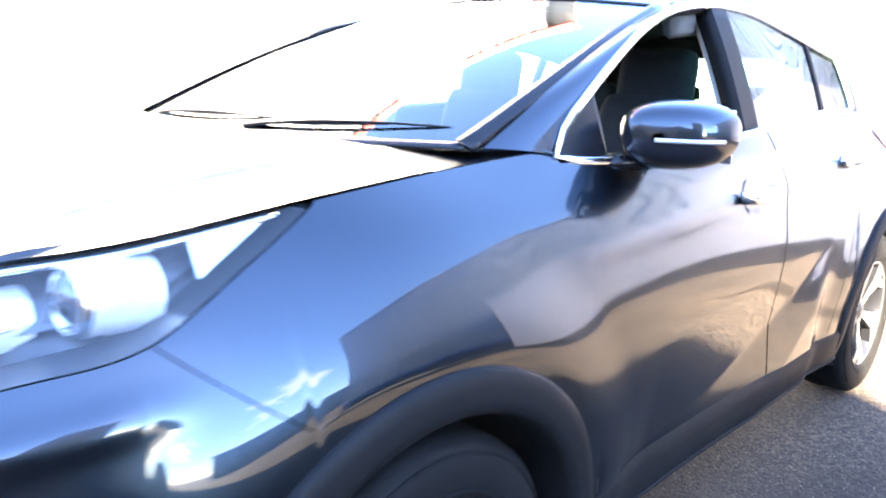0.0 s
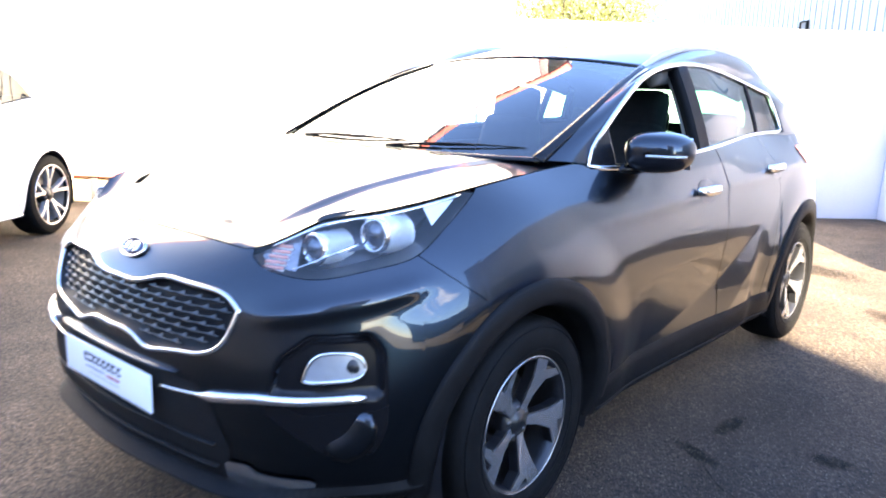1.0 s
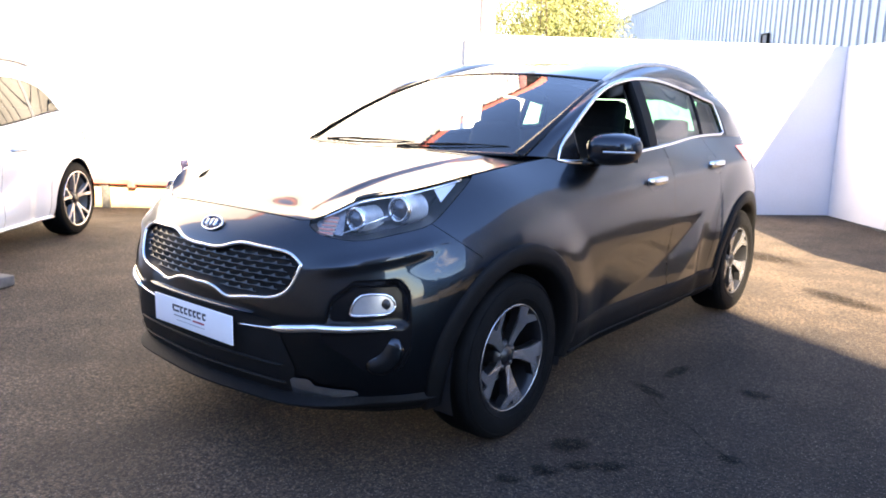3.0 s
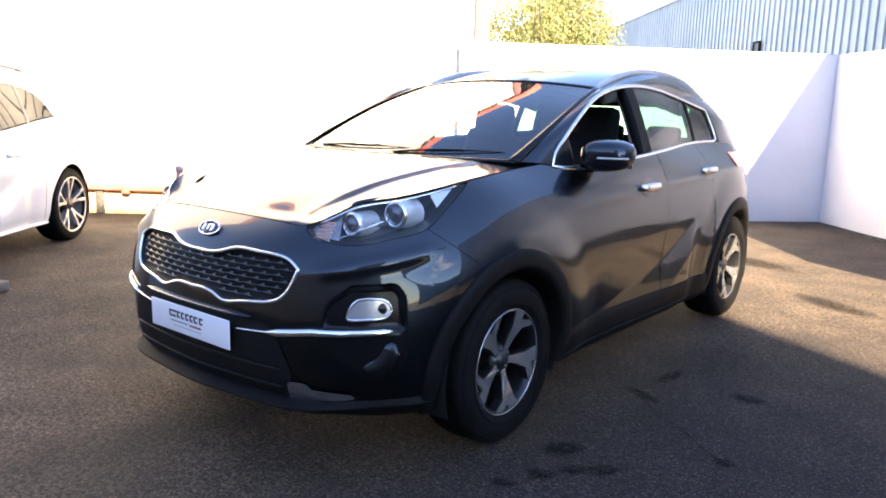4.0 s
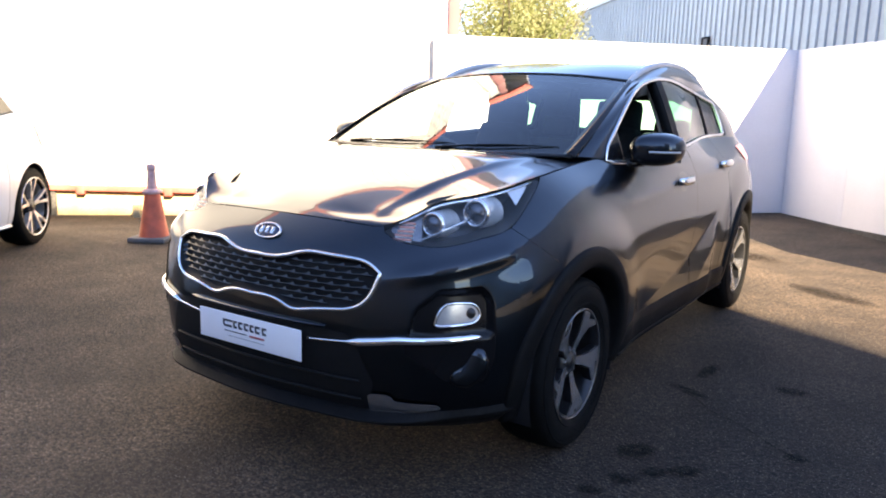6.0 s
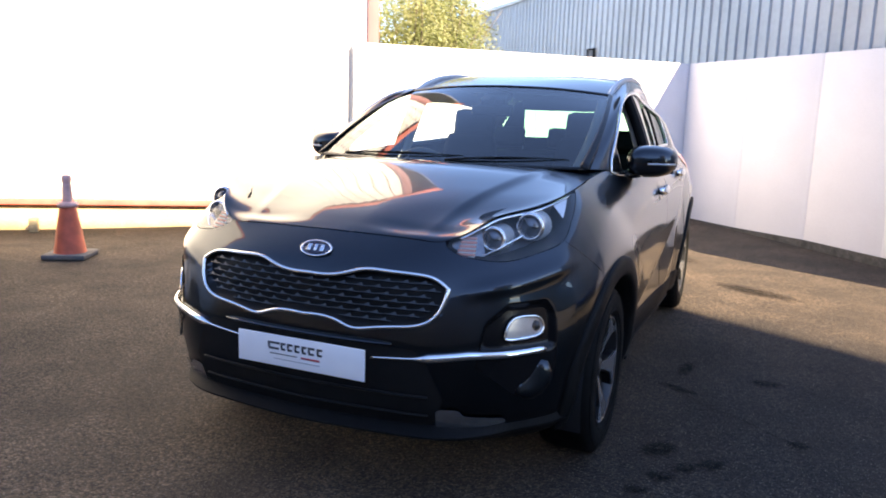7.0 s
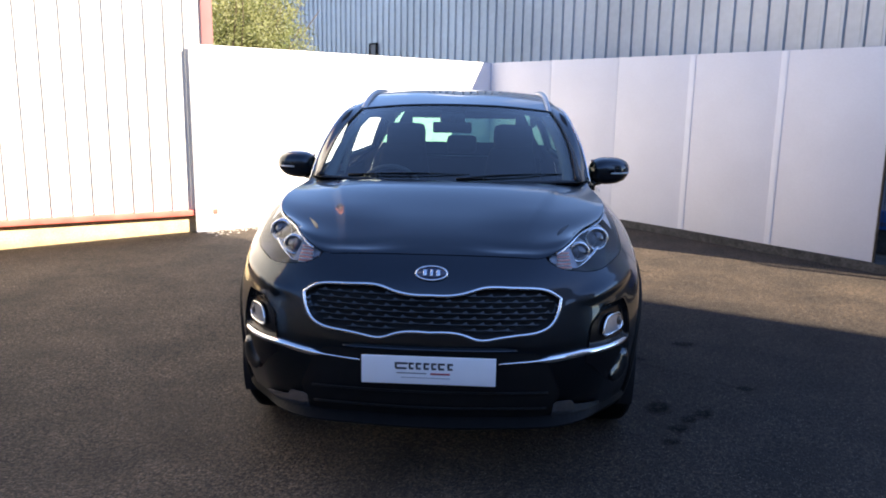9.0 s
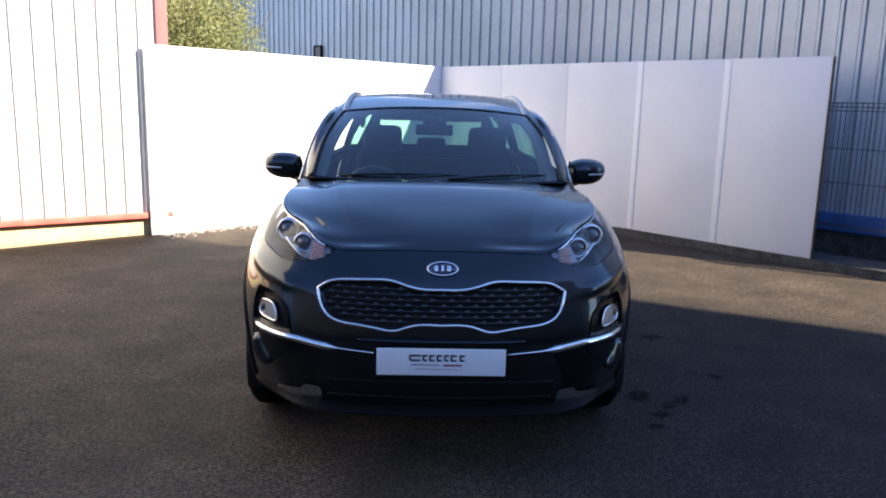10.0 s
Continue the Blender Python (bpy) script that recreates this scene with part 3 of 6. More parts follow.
# x, y of the widest plan line, then how far the body lies inside it at each level
FRONT = (
    (0.00, -0.885, 0.10, 0.03, 0.005, 0.0, 0.020, 0.060, 0.172, 0.33, 0.47, 0.61),
    (0.30, -0.868, 0.11, 0.035, 0.005, 0.0, 0.020, 0.060, 0.170, 0.315, 0.45, 0.58),
    (0.54, -0.815, 0.11, 0.03, 0.0, 0.0, 0.022, 0.068, 0.148, 0.235, 0.33, 0.43),
    (0.70, -0.72, 0.12, 0.04, 0.01, 0.0, 0.015, 0.055, 0.13, 0.21, 0.29, 0.37),
    (0.79, -0.595, 0.10, 0.04, 0.012, 0.0, 0.01, 0.037, 0.105, 0.20, 0.28, 0.36),
    (0.862, -0.42, 0.08, 0.03, 0.01, 0.0, 0.0, 0.022, 0.072, 0.155, 0.23, 0.31),
    (0.905, -0.15, 0.07, 0.03, 0.01, 0.0, 0.0, 0.01, 0.042, 0.10, 0.175, 0.26),
)
SIDE = (
    (0.918, 0.25, 0.07, 0.03, 0.01, 0.0, 0.0, 0.008, 0.034, 0.085, 0.16, 0.25),
    (0.912, 0.75, 0.075, 0.03, 0.014, 0.008, 0.004, 0.006, 0.02, 0.05, 0.095, 0.16),
    (0.91, 1.6, 0.075, 0.03, 0.016, 0.010, 0.004, 0.004, 0.018, 0.042, 0.078, 0.125),
    (0.918, 2.50, 0.07, 0.03, 0.012, 0.0, 0.0, 0.004, 0.02, 0.055, 0.12, 0.195),
    (0.862, 3.08, 0.07, 0.04, 0.02, 0.01, 0.015, 0.02, 0.035, 0.065, 0.10, 0.145),
    (0.72, 3.38, 0.10, 0.05, 0.02, 0.0, 0.02, 0.05, 0.08, 0.11, 0.14, 0.17),
    (0.41, 3.53, 0.10, 0.04, 0.01, 0.0, 0.03, 0.07, 0.10, 0.13, 0.15, 0.17),
    (0.00, 3.56, 0.10, 0.04, 0.01, 0.0, 0.03, 0.07, 0.10, 0.13, 0.15, 0.17),
)
ROWS = np.array(FRONT + SIDE)
KNOT = np.concatenate([[0], np.cumsum(np.hypot(*np.diff(ROWS[:, :2], axis=0).T))])
# mirrored knots keep the nose and tail smooth across the middle
KM = np.concatenate([-KNOT[:0:-1], KNOT, 2 * KNOT[-1] - KNOT[-2::-1]])
plan_x = Spline(KM, np.concatenate([-ROWS[:0:-1, 0], ROWS[:, 0], -ROWS[-2::-1, 0]]))
plan_y = Spline(KM, np.concatenate([ROWS[:0:-1, 1], ROWS[:, 1], ROWS[-2::-1, 1]]))
inset_z = Spline(LEVELS, ROWS[:, 2:].T)
inset_s = Spline(KM)
S_FINE = np.linspace(0, KNOT[-1], 1500)
Y_FINE = plan_y(S_FINE)
WHEEL_Z, ARCH_R, AXLES = 0.345, 0.405, (0.0, 2.67)


def s_at_y(y):
    """The place along the plan line at which the left side reaches y."""
    return np.interp(y, Y_FINE[20:1400], S_FINE[20:1400])


door_upper = Spline((0.60, 0.86, 1.27, 1.85, 2.05), (0.645, 0.677, 0.706, 0.762, 0.785))
door_lower = Spline((0.60, 0.80, 1.02, 1.37, 1.60, 1.85, 2.05), (0.38, 0.395, 0.425, 0.492, 0.575, 0.695, 0.80))


def soft_step(x, k=0.007):
    """Zero for negative x, x for positive, with a short round between."""
    return k * np.logaddexp(0.0, x / k)


def girth(s, z, out=0.0):
    """Points of the car's lower skin at places s along the plan line and heights z, pushed outward by out."""
    s, z = np.broadcast_arrays(np.asarray(s, float), np.asarray(z, float))
    shape, s, z = s.shape, s.ravel(), z.ravel()
    ins = inset_z(z).T
    full = np.concatenate([ins[:0:-1], ins, ins[-2::-1]])
    inset = inset_s(s, full)
    e = 1e-3
    tx, ty = plan_x(s + e) - plan_x(s - e), plan_y(s + e) - plan_y(s - e)
    k = np.hypot(tx, ty)
    nx, ny = ty / k, -tx / k
    y = plan_y(s)
    a = np.abs(s)
    # door scoop low down, between the wheels: undercut below one rising line, flared out again below another
    yc = np.clip(y, 0.6, 2.05)
    upper, lower = door_upper(yc), np.minimum(door_lower(yc), door_upper(yc) - 0.001)
    under, flare_out = 0.085 * soft_step(upper - z), 0.13 * soft_step(lower - z)
    scoop = np.minimum(under, np.maximum(0.085 * (upper - lower) - flare_out, -0.016)) * smoothstep(0.58, 0.80, y) * smoothstep(2.0, 1.86, y)
    crease = 0.008 * np.exp(-(((z - 0.965 - 0.03 * (y - 1.0)) / 0.035) ** 2)) * smoothstep(0.2, 0.6, y) * smoothstep(3.2, 2.6, y)
    r0, r1 = np.hypot(y, z - WHEEL_Z), np.hypot(y - 2.67, z - WHEEL_Z)
    flare = 0.016 * (smoothstep(0.70, 0.50, r0) + smoothstep(0.70, 0.51, r1))
    ridge = 0.013 * np.exp(-(((z - 0.79 - 0.16 * (a - 0.6)) / 0.028) ** 2)) * smoothstep(0.52, 0.70, a) * smoothstep(1.15, 0.98, a)
    d = inset + scoop - crease - ridge - flare - out - recess(s, z)
    return np.stack([plan_x(s) - nx * d, y - ny * d, z], -1).reshape(*shape, 3)


grille_high = Spline((0, 0.09, 0.15, 0.20, 0.30, 0.42, 0.49, 0.526), (0.808, 0.810, 0.822, 0.836, 0.839, 0.834, 0.818, 0.795))
grille_low = Spline((0, 0.09, 0.14, 0.185, 0.25, 0.35, 0.44, 0.485, 0.512, 0.526), (0.668, 0.669, 0.659, 0.644, 0.648, 0.662, 0.677, 0.705, 0.750, 0.793))
POD_S = np.linspace(0.55, 1.02, 471)


def rounded(s, z, blur=0.010):
    """A broken line over POD_S with its corners rounded."""
    k = np.exp(-((np.arange(-30, 31) * 0.001 / blur) ** 2))
    return np.convolve(np.pad(np.interp(POD_S, s, z), 30, "edge"), k / k.sum(), "valid")


POD_HIGH = rounded((0.63, 0.655, 0.74, 0.90, 0.935, 0.945), (0.56, 0.69, 0.752, 0.754, 0.71, 0.66))
POD_LOW = rounded((0.63, 0.77, 0.80, 0.91, 0.935, 0.945), (0.545, 0.44, 0.428, 0.424, 0.46, 0.52))
POD_STEP = rounded((0.63, 0.66, 0.92, 0.945), (0.60, 0.585, 0.580, 0.60))
pod_high = lambda s: np.interp(s, POD_S, POD_HIGH)
pod_low = lambda s: np.interp(s, POD_S, POD_LOW)
pod_step = lambda s: np.interp(s, POD_S, POD_STEP)


def recess(s, z):
    """How far the grille and the fog lamp pods are sunk."""
    a = np.abs(s)
    g = np.minimum(np.minimum(z - grille_low(a), grille_high(a) - z), (0.526 - a))
    p = np.minimum(np.minimum(z - pod_step(a), pod_high(a) - z), np.minimum(a - 0.63, 0.94 - a))
    return -0.032 * smoothstep(0.0, 0.012, g) - 0.022 * smoothstep(0.0, 0.02, p)


def arch_low(y, foot, r):
    """The lower edge of a panel over the wheels."""
    z = np.full_like(y, foot)
    for c in AXLES:
        d = r * r - (y - c) ** 2
        z = np.where(d > 0, np.maximum(z, WHEEL_Z + np.sqrt(np.maximum(d, 0))), z)
    return z


def skin(s_of, low, high, nu, nv, out=0.0, seam=0.0):
    """A panel of the lower skin: s_of(u, v) and heights between low(s) and high(s)."""
    u, v = np.meshgrid(np.linspace(0, 1, nu), np.linspace(0, 1, nv), indexing="ij")
    s = s_of(u, v)
    z = low(s) * (1 - v) + high(s) * v
    return sheet(girth(s, z, out))


SY = {y: float(s_at_y(y)) for y in (-0.43, -0.28, -0.24, -0.14, -0.05, 0.20, 0.47, 0.50, 0.505, 1.53, 1.535, 2.30, 2.305, 3.10, 3.2)}
K = KNOT
lamp_low = Spline((0.50, 0.545, 0.625, 0.775, 0.93, SY[-0.43], 1.16, SY[-0.14]), (0.924, 0.905, 0.890, 0.885, 0.908, 0.936, 0.984, 1.082))
bonnet_edge = Spline((0, 0.25, 0.40, 0.48, 0.57, 0.68, 0.98, 1.285, SY[-0.05], SY[0.20], SY[0.47]), (0.942, 0.939, 0.935, 0.936, 0.960, 0.995, 1.036, 1.079, 1.096, 1.114, 1.131))
belt = Spline((0.0, 0.495, 0.66, 1.0, 1.30, 1.74, 2.4, 3.1, 3.6), (1.10, 1.108, 1.101, 1.116, 1.132, 1.153, 1.178, 1.174, 1.17))


def bumper_high(s):
    a, y = np.abs(s), plan_y(np.abs(s))
    seam = 0.936 + (y + 0.43) * (0.80 - 0.936) / 0.19
    return np.where(a < 0.50, bonnet_edge(a) - 0.0008, np.where(y < -0.43, lamp_low(a) - 0.0012, seam - 0.003))


def fender_low(s):
    y = plan_y(s)
    seam = 0.936 + (y + 0.43) * (0.80 - 0.936) / 0.19
    return np.where(y < -0.24, seam, arch_low(y, 0.31, ARCH_R + 0.045))


def fender_high(s):
    y = plan_y(s)
    return np.where(y < -0.14, lamp_low(s), bonnet_edge(s)) - 0.0014


def span(a, b):
    return lambda u, v: a + (b - a) * u


car = thing("car", "dark grey metallic family SUV parked with its front window open", "car", at=Matrix.Translation((-0.006, 0, 0)) @ Matrix.Rotation(radians(0.9), 4, "Z"))
SEAM = 0.003


def both(name, bm, mat, parent, label=""):
    """The part and its mirror image on the other flank."""
    other = mirrored(bm)
    return part(name, bm, mat, parent, label), part(name, other, mat, parent, label)


def side_low(y):
    return arch_low(y, 0.31, ARCH_R + 0.045)


bumper = part("front_bumper", skin(lambda u, v: (2 * u - 1) * SY[-0.24], lambda s: arch_low(plan_y(np.abs(s)), 0.275, ARCH_R + 0.045), bumper_high, 361, 110), PAINT, car)
both("fender", skin(span(SY[-0.43], SY[0.50] - 0.0015), fender_low, fender_high, 90, 40), PAINT, car)
both("front_door", skin(lambda u, v: SY[0.505] + 0.0015 - 0.03 * v + (SY[1.53] - SY[0.505] - 0.003 + 0.03 * v) * u, lambda s: side_low(plan_y(s)), lambda s: belt(plan_y(s)), 64, 100), PAINT, car)
both("rear_door", skin(lambda u, v: SY[1.535] + 0.0015 + (SY[2.30] - SY[1.535] - 0.25 * (1 - v)) * u, lambda s: side_low(plan_y(s)), lambda s: belt(plan_y(s)), 60, 100), PAINT, car)
both("rear_quarter", skin(lambda u, v: SY[2.305] - 0.25 * (1 - v) + (SY[3.10] - SY[2.305] + 0.25 * (1 - v)) * u, lambda s: side_low(plan_y(s)), lambda s: belt(plan_y(s)), 60, 44), PAINT, car)
part("tailgate", skin(lambda u, v: SY[3.10] + SEAM + (2 * (K[-1] - SY[3.10]) - 2 * SEAM) * u, lambda s: 0.25 + 0 * s, lambda s: 1.17 + 0 * s, 60, 40), PAINT, car)


def line(*pts):
    """A smooth curve of one parameter through points."""
    p = np.array(pts, float)
    k = np.concatenate([[0], np.cumsum(np.linalg.norm(np.diff(p, axis=0), axis=1))])
    sp = Spline(k / k[-1], p)
    return lambda t: sp(np.asarray(t, float))


# bonnet: half patch from the middle line to the edge, then both halves
BONNET_REAR = SY[0.47]
front_edge = lambda u: girth(0.47 * u, bonnet_edge(0.47 * u))
side_edge = lambda v: girth(0.47 + (BONNET_REAR - 0.47) * v, bonnet_edge(0.47 + (BONNET_REAR - 0.47) * v))
nose, shoulder = front_edge(np.array([0.0]))[0], side_edge(np.array([1.0]))[0]
middle = line(nose, (0, -0.62, 0.976), (0, -0.50, 1.007), (0, -0.30, 1.045), (0, -0.05, 1.094), (0, 0.15, 1.131))
cowl = line((0, 0.15, 1.131), (0.30, 0.185, 1.132), (0.56, 0.28, 1.133), shoulder)
half = coons(middle, side_edge, front_edge, cowl, 90, 80)
xx, yy = half[..., 0], half[..., 1]
fold = 0.36 + 0.16 * smoothstep(-0.7, 0.2, yy)
across = np.linspace(0, 1, 90)[:, None]
along_v = np.linspace(0, 1, 80)[None]
# the two halves meet level on the middle line
grade = np.gradient(half[0, :, 2], half[0, :, 1])
rise_x = (half[4, :, 2] - half[0, :, 2] - (half[4, :, 1] - half[0, :, 1]) * grade) / half[4, :, 0]
half[..., 2] -= rise_x[None] * xx * (1 - across**3) * smoothstep(0.0, 0.08, along_v) * smoothstep(1.0, 0.92, along_v)
half[..., 2] += 0.026 * (1 - (xx / 0.82) ** 2) * smoothstep(-0.80, -0.10, yy) * smoothstep(0.30, -0.05, yy)
half[..., 2] += 0.005 * (1 - across**8) * smoothstep(0.06, 0.70, along_v) * smoothstep(1.0, 0.70, along_v)
half[..., 2] += 0.010 * np.exp(-((np.maximum(xx - fold, 0) / 0.036) ** 2)) * smoothstep(-0.80, -0.40, yy) * smoothstep(0.40, 0.05, yy)
half[..., 2] -= 0.018 * smoothstep(0.15, 0.6, across) * (1 - across**9) * smoothstep(0.0, 0.13, along_v) * smoothstep(0.55, 0.2, along_v)
whole = np.concatenate([half[:0:-1] * (-1, 1, 1), half])
part("bonnet", sheet(whole), PAINT, car)

# screen, pillars and roof
screen_edge = line((0.683, 0.30, 1.142), (0.675, 0.60, 1.275), (0.645, 0.90, 1.392), (0.598, 1.19, 1.482))
screen_base = line((0, 0.175, 1.136), (0.33, 0.205, 1.138), (0.683, 0.30, 1.142))
header = line((0, 1.10, 1.518), (0.30, 1.125, 1.510), (0.598, 1.19, 1.482))
screen_mid = line((0, 0.175, 1.136), (0, 0.64, 1.345), (0, 1.10, 1.518))
h = coons(screen_mid, screen_edge, screen_base, header, 20, 20)
full_screen = np.concatenate([h[:0:-1] * (-1, 1, 1), h])
part("windscreen", sheet(full_screen), GLASS_CLEAR, car, "clear laminated windscreen")
roof_side = line((0.598, 1.19, 1.482), (0.590, 1.6, 1.568), (0.572, 2.1, 1.590), (0.54, 2.62, 1.55), (0.485, 3.0, 1.485))
roof_mid = line((0, 1.10, 1.518), (0, 1.5, 1.585), (0, 2.1, 1.618), (0, 2.7, 1.585), (0, 3.05, 1.53))
roof_rear = line((0, 3.05, 1.53), (0.28, 3.04, 1.52), (0.485, 3.0, 1.485))
h = coons(roof_mid, roof_side, header, roof_rear, 20, 40)
part("roof", thicken(sheet(np.concatenate([h[:0:-1] * (-1, 1, 1), h])), 0.02), PAINT, car)

window_arc = Spline((0.495, 0.517, 0.588, 0.686, 0.81, 0.95, 1.10, 1.28, 1.50, 1.85, 2.28, 2.70), (1.120, 1.153, 1.216, 1.279, 1.348, 1.413, 1.460, 1.490, 1.507, 1.501, 1.454, 1.372))


def window_top(y):
    """The upper window line: a long arc that turns down sharply at the rear."""
    y = np.asarray(y, float)
    a, b, k = window_arc(y), 1.174 + (2.688 - y) * 4.2, 0.012
    return np.where(b - a > 0.3, a, -k * np.log(np.exp(-(a - 1.2) / k) + np.exp(-np.minimum(b - 1.2, 0.6) / k)) + 1.2)




def flank(y, z):
    """The upper side surface: leans inward above the belt."""
    y, z = np.broadcast_arrays(np.asarray(y, float), np.asarray(z, float))
    b = belt(y)
    x = girth(s_at_y(y.ravel()), b.ravel())[:, 0].reshape(y.shape)
    up = z - b
    return np.stack([x - 0.012 - 0.30 * up - 0.28 * up * up, y, z], -1)


ys = np.concatenate([np.linspace(0.495, 2.28, 40), np.linspace(2.31, 2.685, 26)])
arch_line = flank(ys, window_top(ys) + 0.004)
t = np.linspace(0, 1, 60)
outer = line(*arch_line[:40:3])
inner_pts = np.concatenate([screen_edge(np.linspace(0, 1, 24)), roof_side(np.linspace(0, 0.60, 20))[1:]])
inner = line(*inner_pts[::3])
strip = coons(lambda v: inner(np.zeros(1)) * (1 - v[:, None]) + outer(np.zeros(1)) * v[:, None], lambda v: inner(np.ones(1)) * (1 - v[:, None]) + outer(np.ones(1)) * v[:, None], inner, outer, 60, 8)
bulge = np.sin(np.linspace(0, math.pi, 8))[None, :, None] * np.array((0.012, 0, 0.004))
both("side_pillar", sheet(strip + bulge), PAINT, car)
# rear pillar: its front edge runs up the window and on along the end of the roof strip
def chain(pts):
    """A polyline as a curve of one parameter."""
    p = np.asarray(pts, float)
    k = np.concatenate([[0], np.cumsum(np.linalg.norm(np.diff(p, axis=0), axis=1))])
    return lambda t: np.stack([np.interp(t, k / k[-1], p[:, i]) for i in range(3)], -1)


strip_end = (strip + bulge)[-1, ::-1]
rear_front = chain(np.concatenate([arch_line[:39:-1], strip_end]))
belt_rear = lambda u: chain(np.concatenate([arch_line[-1:], girth(s_at_y(np.linspace(2.72, 3.10, 12)), belt(np.linspace(2.72, 3.10, 12)))]))(u)
roof_tail = lambda u: roof_side(0.60 + 0.40 * u)
tail_edge = lambda v: line(girth(s_at_y(3.10), 1.17).ravel(), (0.625, 3.08, 1.34), (0.485, 3.0, 1.485))(v)
both("rear_pillar", sheet(coons(rear_front, tail_edge, belt_rear, roof_tail, 30, 40)), PAINT, car)

# body corner between the bonnet, the screen and the side pillar
far_edge = chain(np.concatenate([screen_base(np.linspace(0.72, 1, 8)), np.linspace((0.683, 0.30, 1.142), arch_line[0], 8)[1:]]))
near_edge = chain(np.concatenate([cowl(np.linspace(0.70, 1, 10)) + (0, 0.004, 0.0), arch_line[:1]]))
fu, fv = np.linspace(0, 1, 20), np.linspace(0, 1, 5)
corner = near_edge(fu)[:, None] * (1 - fv)[None, :, None] + far_edge(fu)[:, None] * fv[None, :, None]
both("scuttle_corner", thicken(sheet(corner + (0, 0, 0.001)), 0.006), PAINT, car)


# ---- car: windows ----
def pane(y0, y1, out=-0.004, gap=0.006, n=16):
    """A column-wise pane of the upper side between two stations."""
    y = np.linspace(y0, y1, n)
    lo, hi = belt(y) + gap, window_top(y) - gap
    v = np.linspace(0, 1, 10)
    z = lo[:, None] * (1 - v) + np.maximum(hi, lo + 0.002)[:, None] * v
    p = flank(np.repeat(y[:, None], 10, 1), z)
    p[..., 0] += out
    return sheet(p)


part("rear_door_glass", pane(1.49, 2.345), GLASS_GREEN, car, "green tinted side glass, wound up")
both("quarter_glass", pane(2.37, 2.675, n=24), GLASS_GREEN, car, "green tinted quarter glass")
both("centre_pillar", thicken(pane(1.37, 1.49, 0.004, -0.002), 0.05), CLADDING, car, "satin black centre pillar")
both("window_divider", thicken(pane(2.345, 2.37, 0.003, -0.002), 0.04), CLADDING, car)
both("mirror_sail", thicken(pane(0.505, 0.665, -0.002, 0.002), 0.03), GLOSS_BLACK, car)
yo = np.concatenate([np.linspace(0.495, 2.28, 46), np.linspace(2.31, 2.683, 30)])
top_line = flank(yo, window_top(yo)) + (0.006, 0, 0)
yb = np.linspace(2.683, 0.495, 40)
low_line = flank(yb, belt(yb)) + (0.010, 0, 0.004)
ring = np.concatenate([top_line, low_line[1:-1]])
both("window_trim", tube(ring, 0.022, 0.013, np.tile((1.0, 0, 0.2), (len(ring), 1)), 6, True), CHROME, car, "bright chrome window surround")
inner_ring = ring * 1.0
inner_ring[:, 0] -= 0.03
inner_ring[:, 2] -= 0.01
both("window_seal", tube(inner_ring, 0.03, 0.045, np.tile((1.0, 0, 0.2), (len(ring), 1)), 6, True), CLADDING, car, "black rubber window seal")
# rear screen and tail
tail_top = line(*[girth(s, 1.17).ravel() for s in np.linspace(K[-1], SY[3.10], 5)])
rear_side = line((0.485, 3.0, 1.485), (0.625, 3.08, 1.34), tuple(girth(SY[3.10], 1.17).ravel()))
rear_mid = line((0, 3.05, 1.53), (0, 3.24, 1.37), tuple(girth(K[-1], 1.17).ravel()))
hh = coons(rear_mid, rear_side, roof_rear, tail_top, 14, 10)
part("rear_screen", sheet(np.concatenate([hh[:0:-1] * (-1, 1, 1), hh])), GLASS_GREEN, car, "green tinted rear screen")
both("tail_lamp", skin(span(SY[2.305] + 0.42, SY[3.10] + 0.12), lambda s: 1.02 + 0 * s, lambda s: 1.11 + 0 * s, 20, 6, 0.008), TAIL_RED, car, "red tail lamp")
# dark band round the windscreen
for edge in (header, screen_base):
    e = edge(np.linspace(0, 1, 24))
    e = np.concatenate([e[:0:-1] * (-1, 1, 1), e]) + (0, 0.0, 0.003)
    part("screen_seal", tube(e, 0.022 if edge is header else 0.030, 0.006, np.tile((0, -0.45, 0.89), (len(e), 1)), 6), GLOSS_BLACK, car, "black screen border")
e = screen_edge(np.linspace(0, 1, 24))
both("screen_edge_seal", tube(e + (0.002, 0, 0.003), 0.035, 0.008, np.tile((0.5, -0.4, 0.76), (24, 1)), 6, taper=np.interp(np.linspace(0, 1, 24), (0, 0.12, 0.5, 1), (1.4, 1.2, 1.0, 0.9))), GLOSS_BLACK, car, "black screen border")
e = cowl(np.linspace(0, 0.84, 20))
e = np.concatenate([e[:0:-1] * (-1, 1, 1), e]) + (0, 0.035, -0.028)
part("cowl", tube(e, 0.13, 0.02, None, 6), CLADDING, car, "black plastic scuttle panel")


def wiper(x0, x1):
    u = np.linspace(0, 1, 12)
    x = x0 + (x1 - x0) * u
    t = (np.abs(x) / 0.683)
    base = screen_base(t)
    pts = np.stack([x, base[:, 1] + 0.03 + 0.045 * u, base[:, 2] + 0.016 + 0.012 * np.sin(u * 3.1) + 0.018 * u], 1)
    arm = tube(pts, 0.011, 0.009, None, 6, taper=np.linspace(1.3, 0.5, 12))
    blade_pts = pts[3:] + (0, 0.014, -0.006)
    return join(arm, tube(blade_pts, 0.006, 0.014, None, 6))


part("wiper", wiper(-0.52, 0.12), CLADDING, car, "black wiper arm and blade")
part("wiper", wiper(0.05, 0.60), CLADDING, car, "black wiper arm and blade")

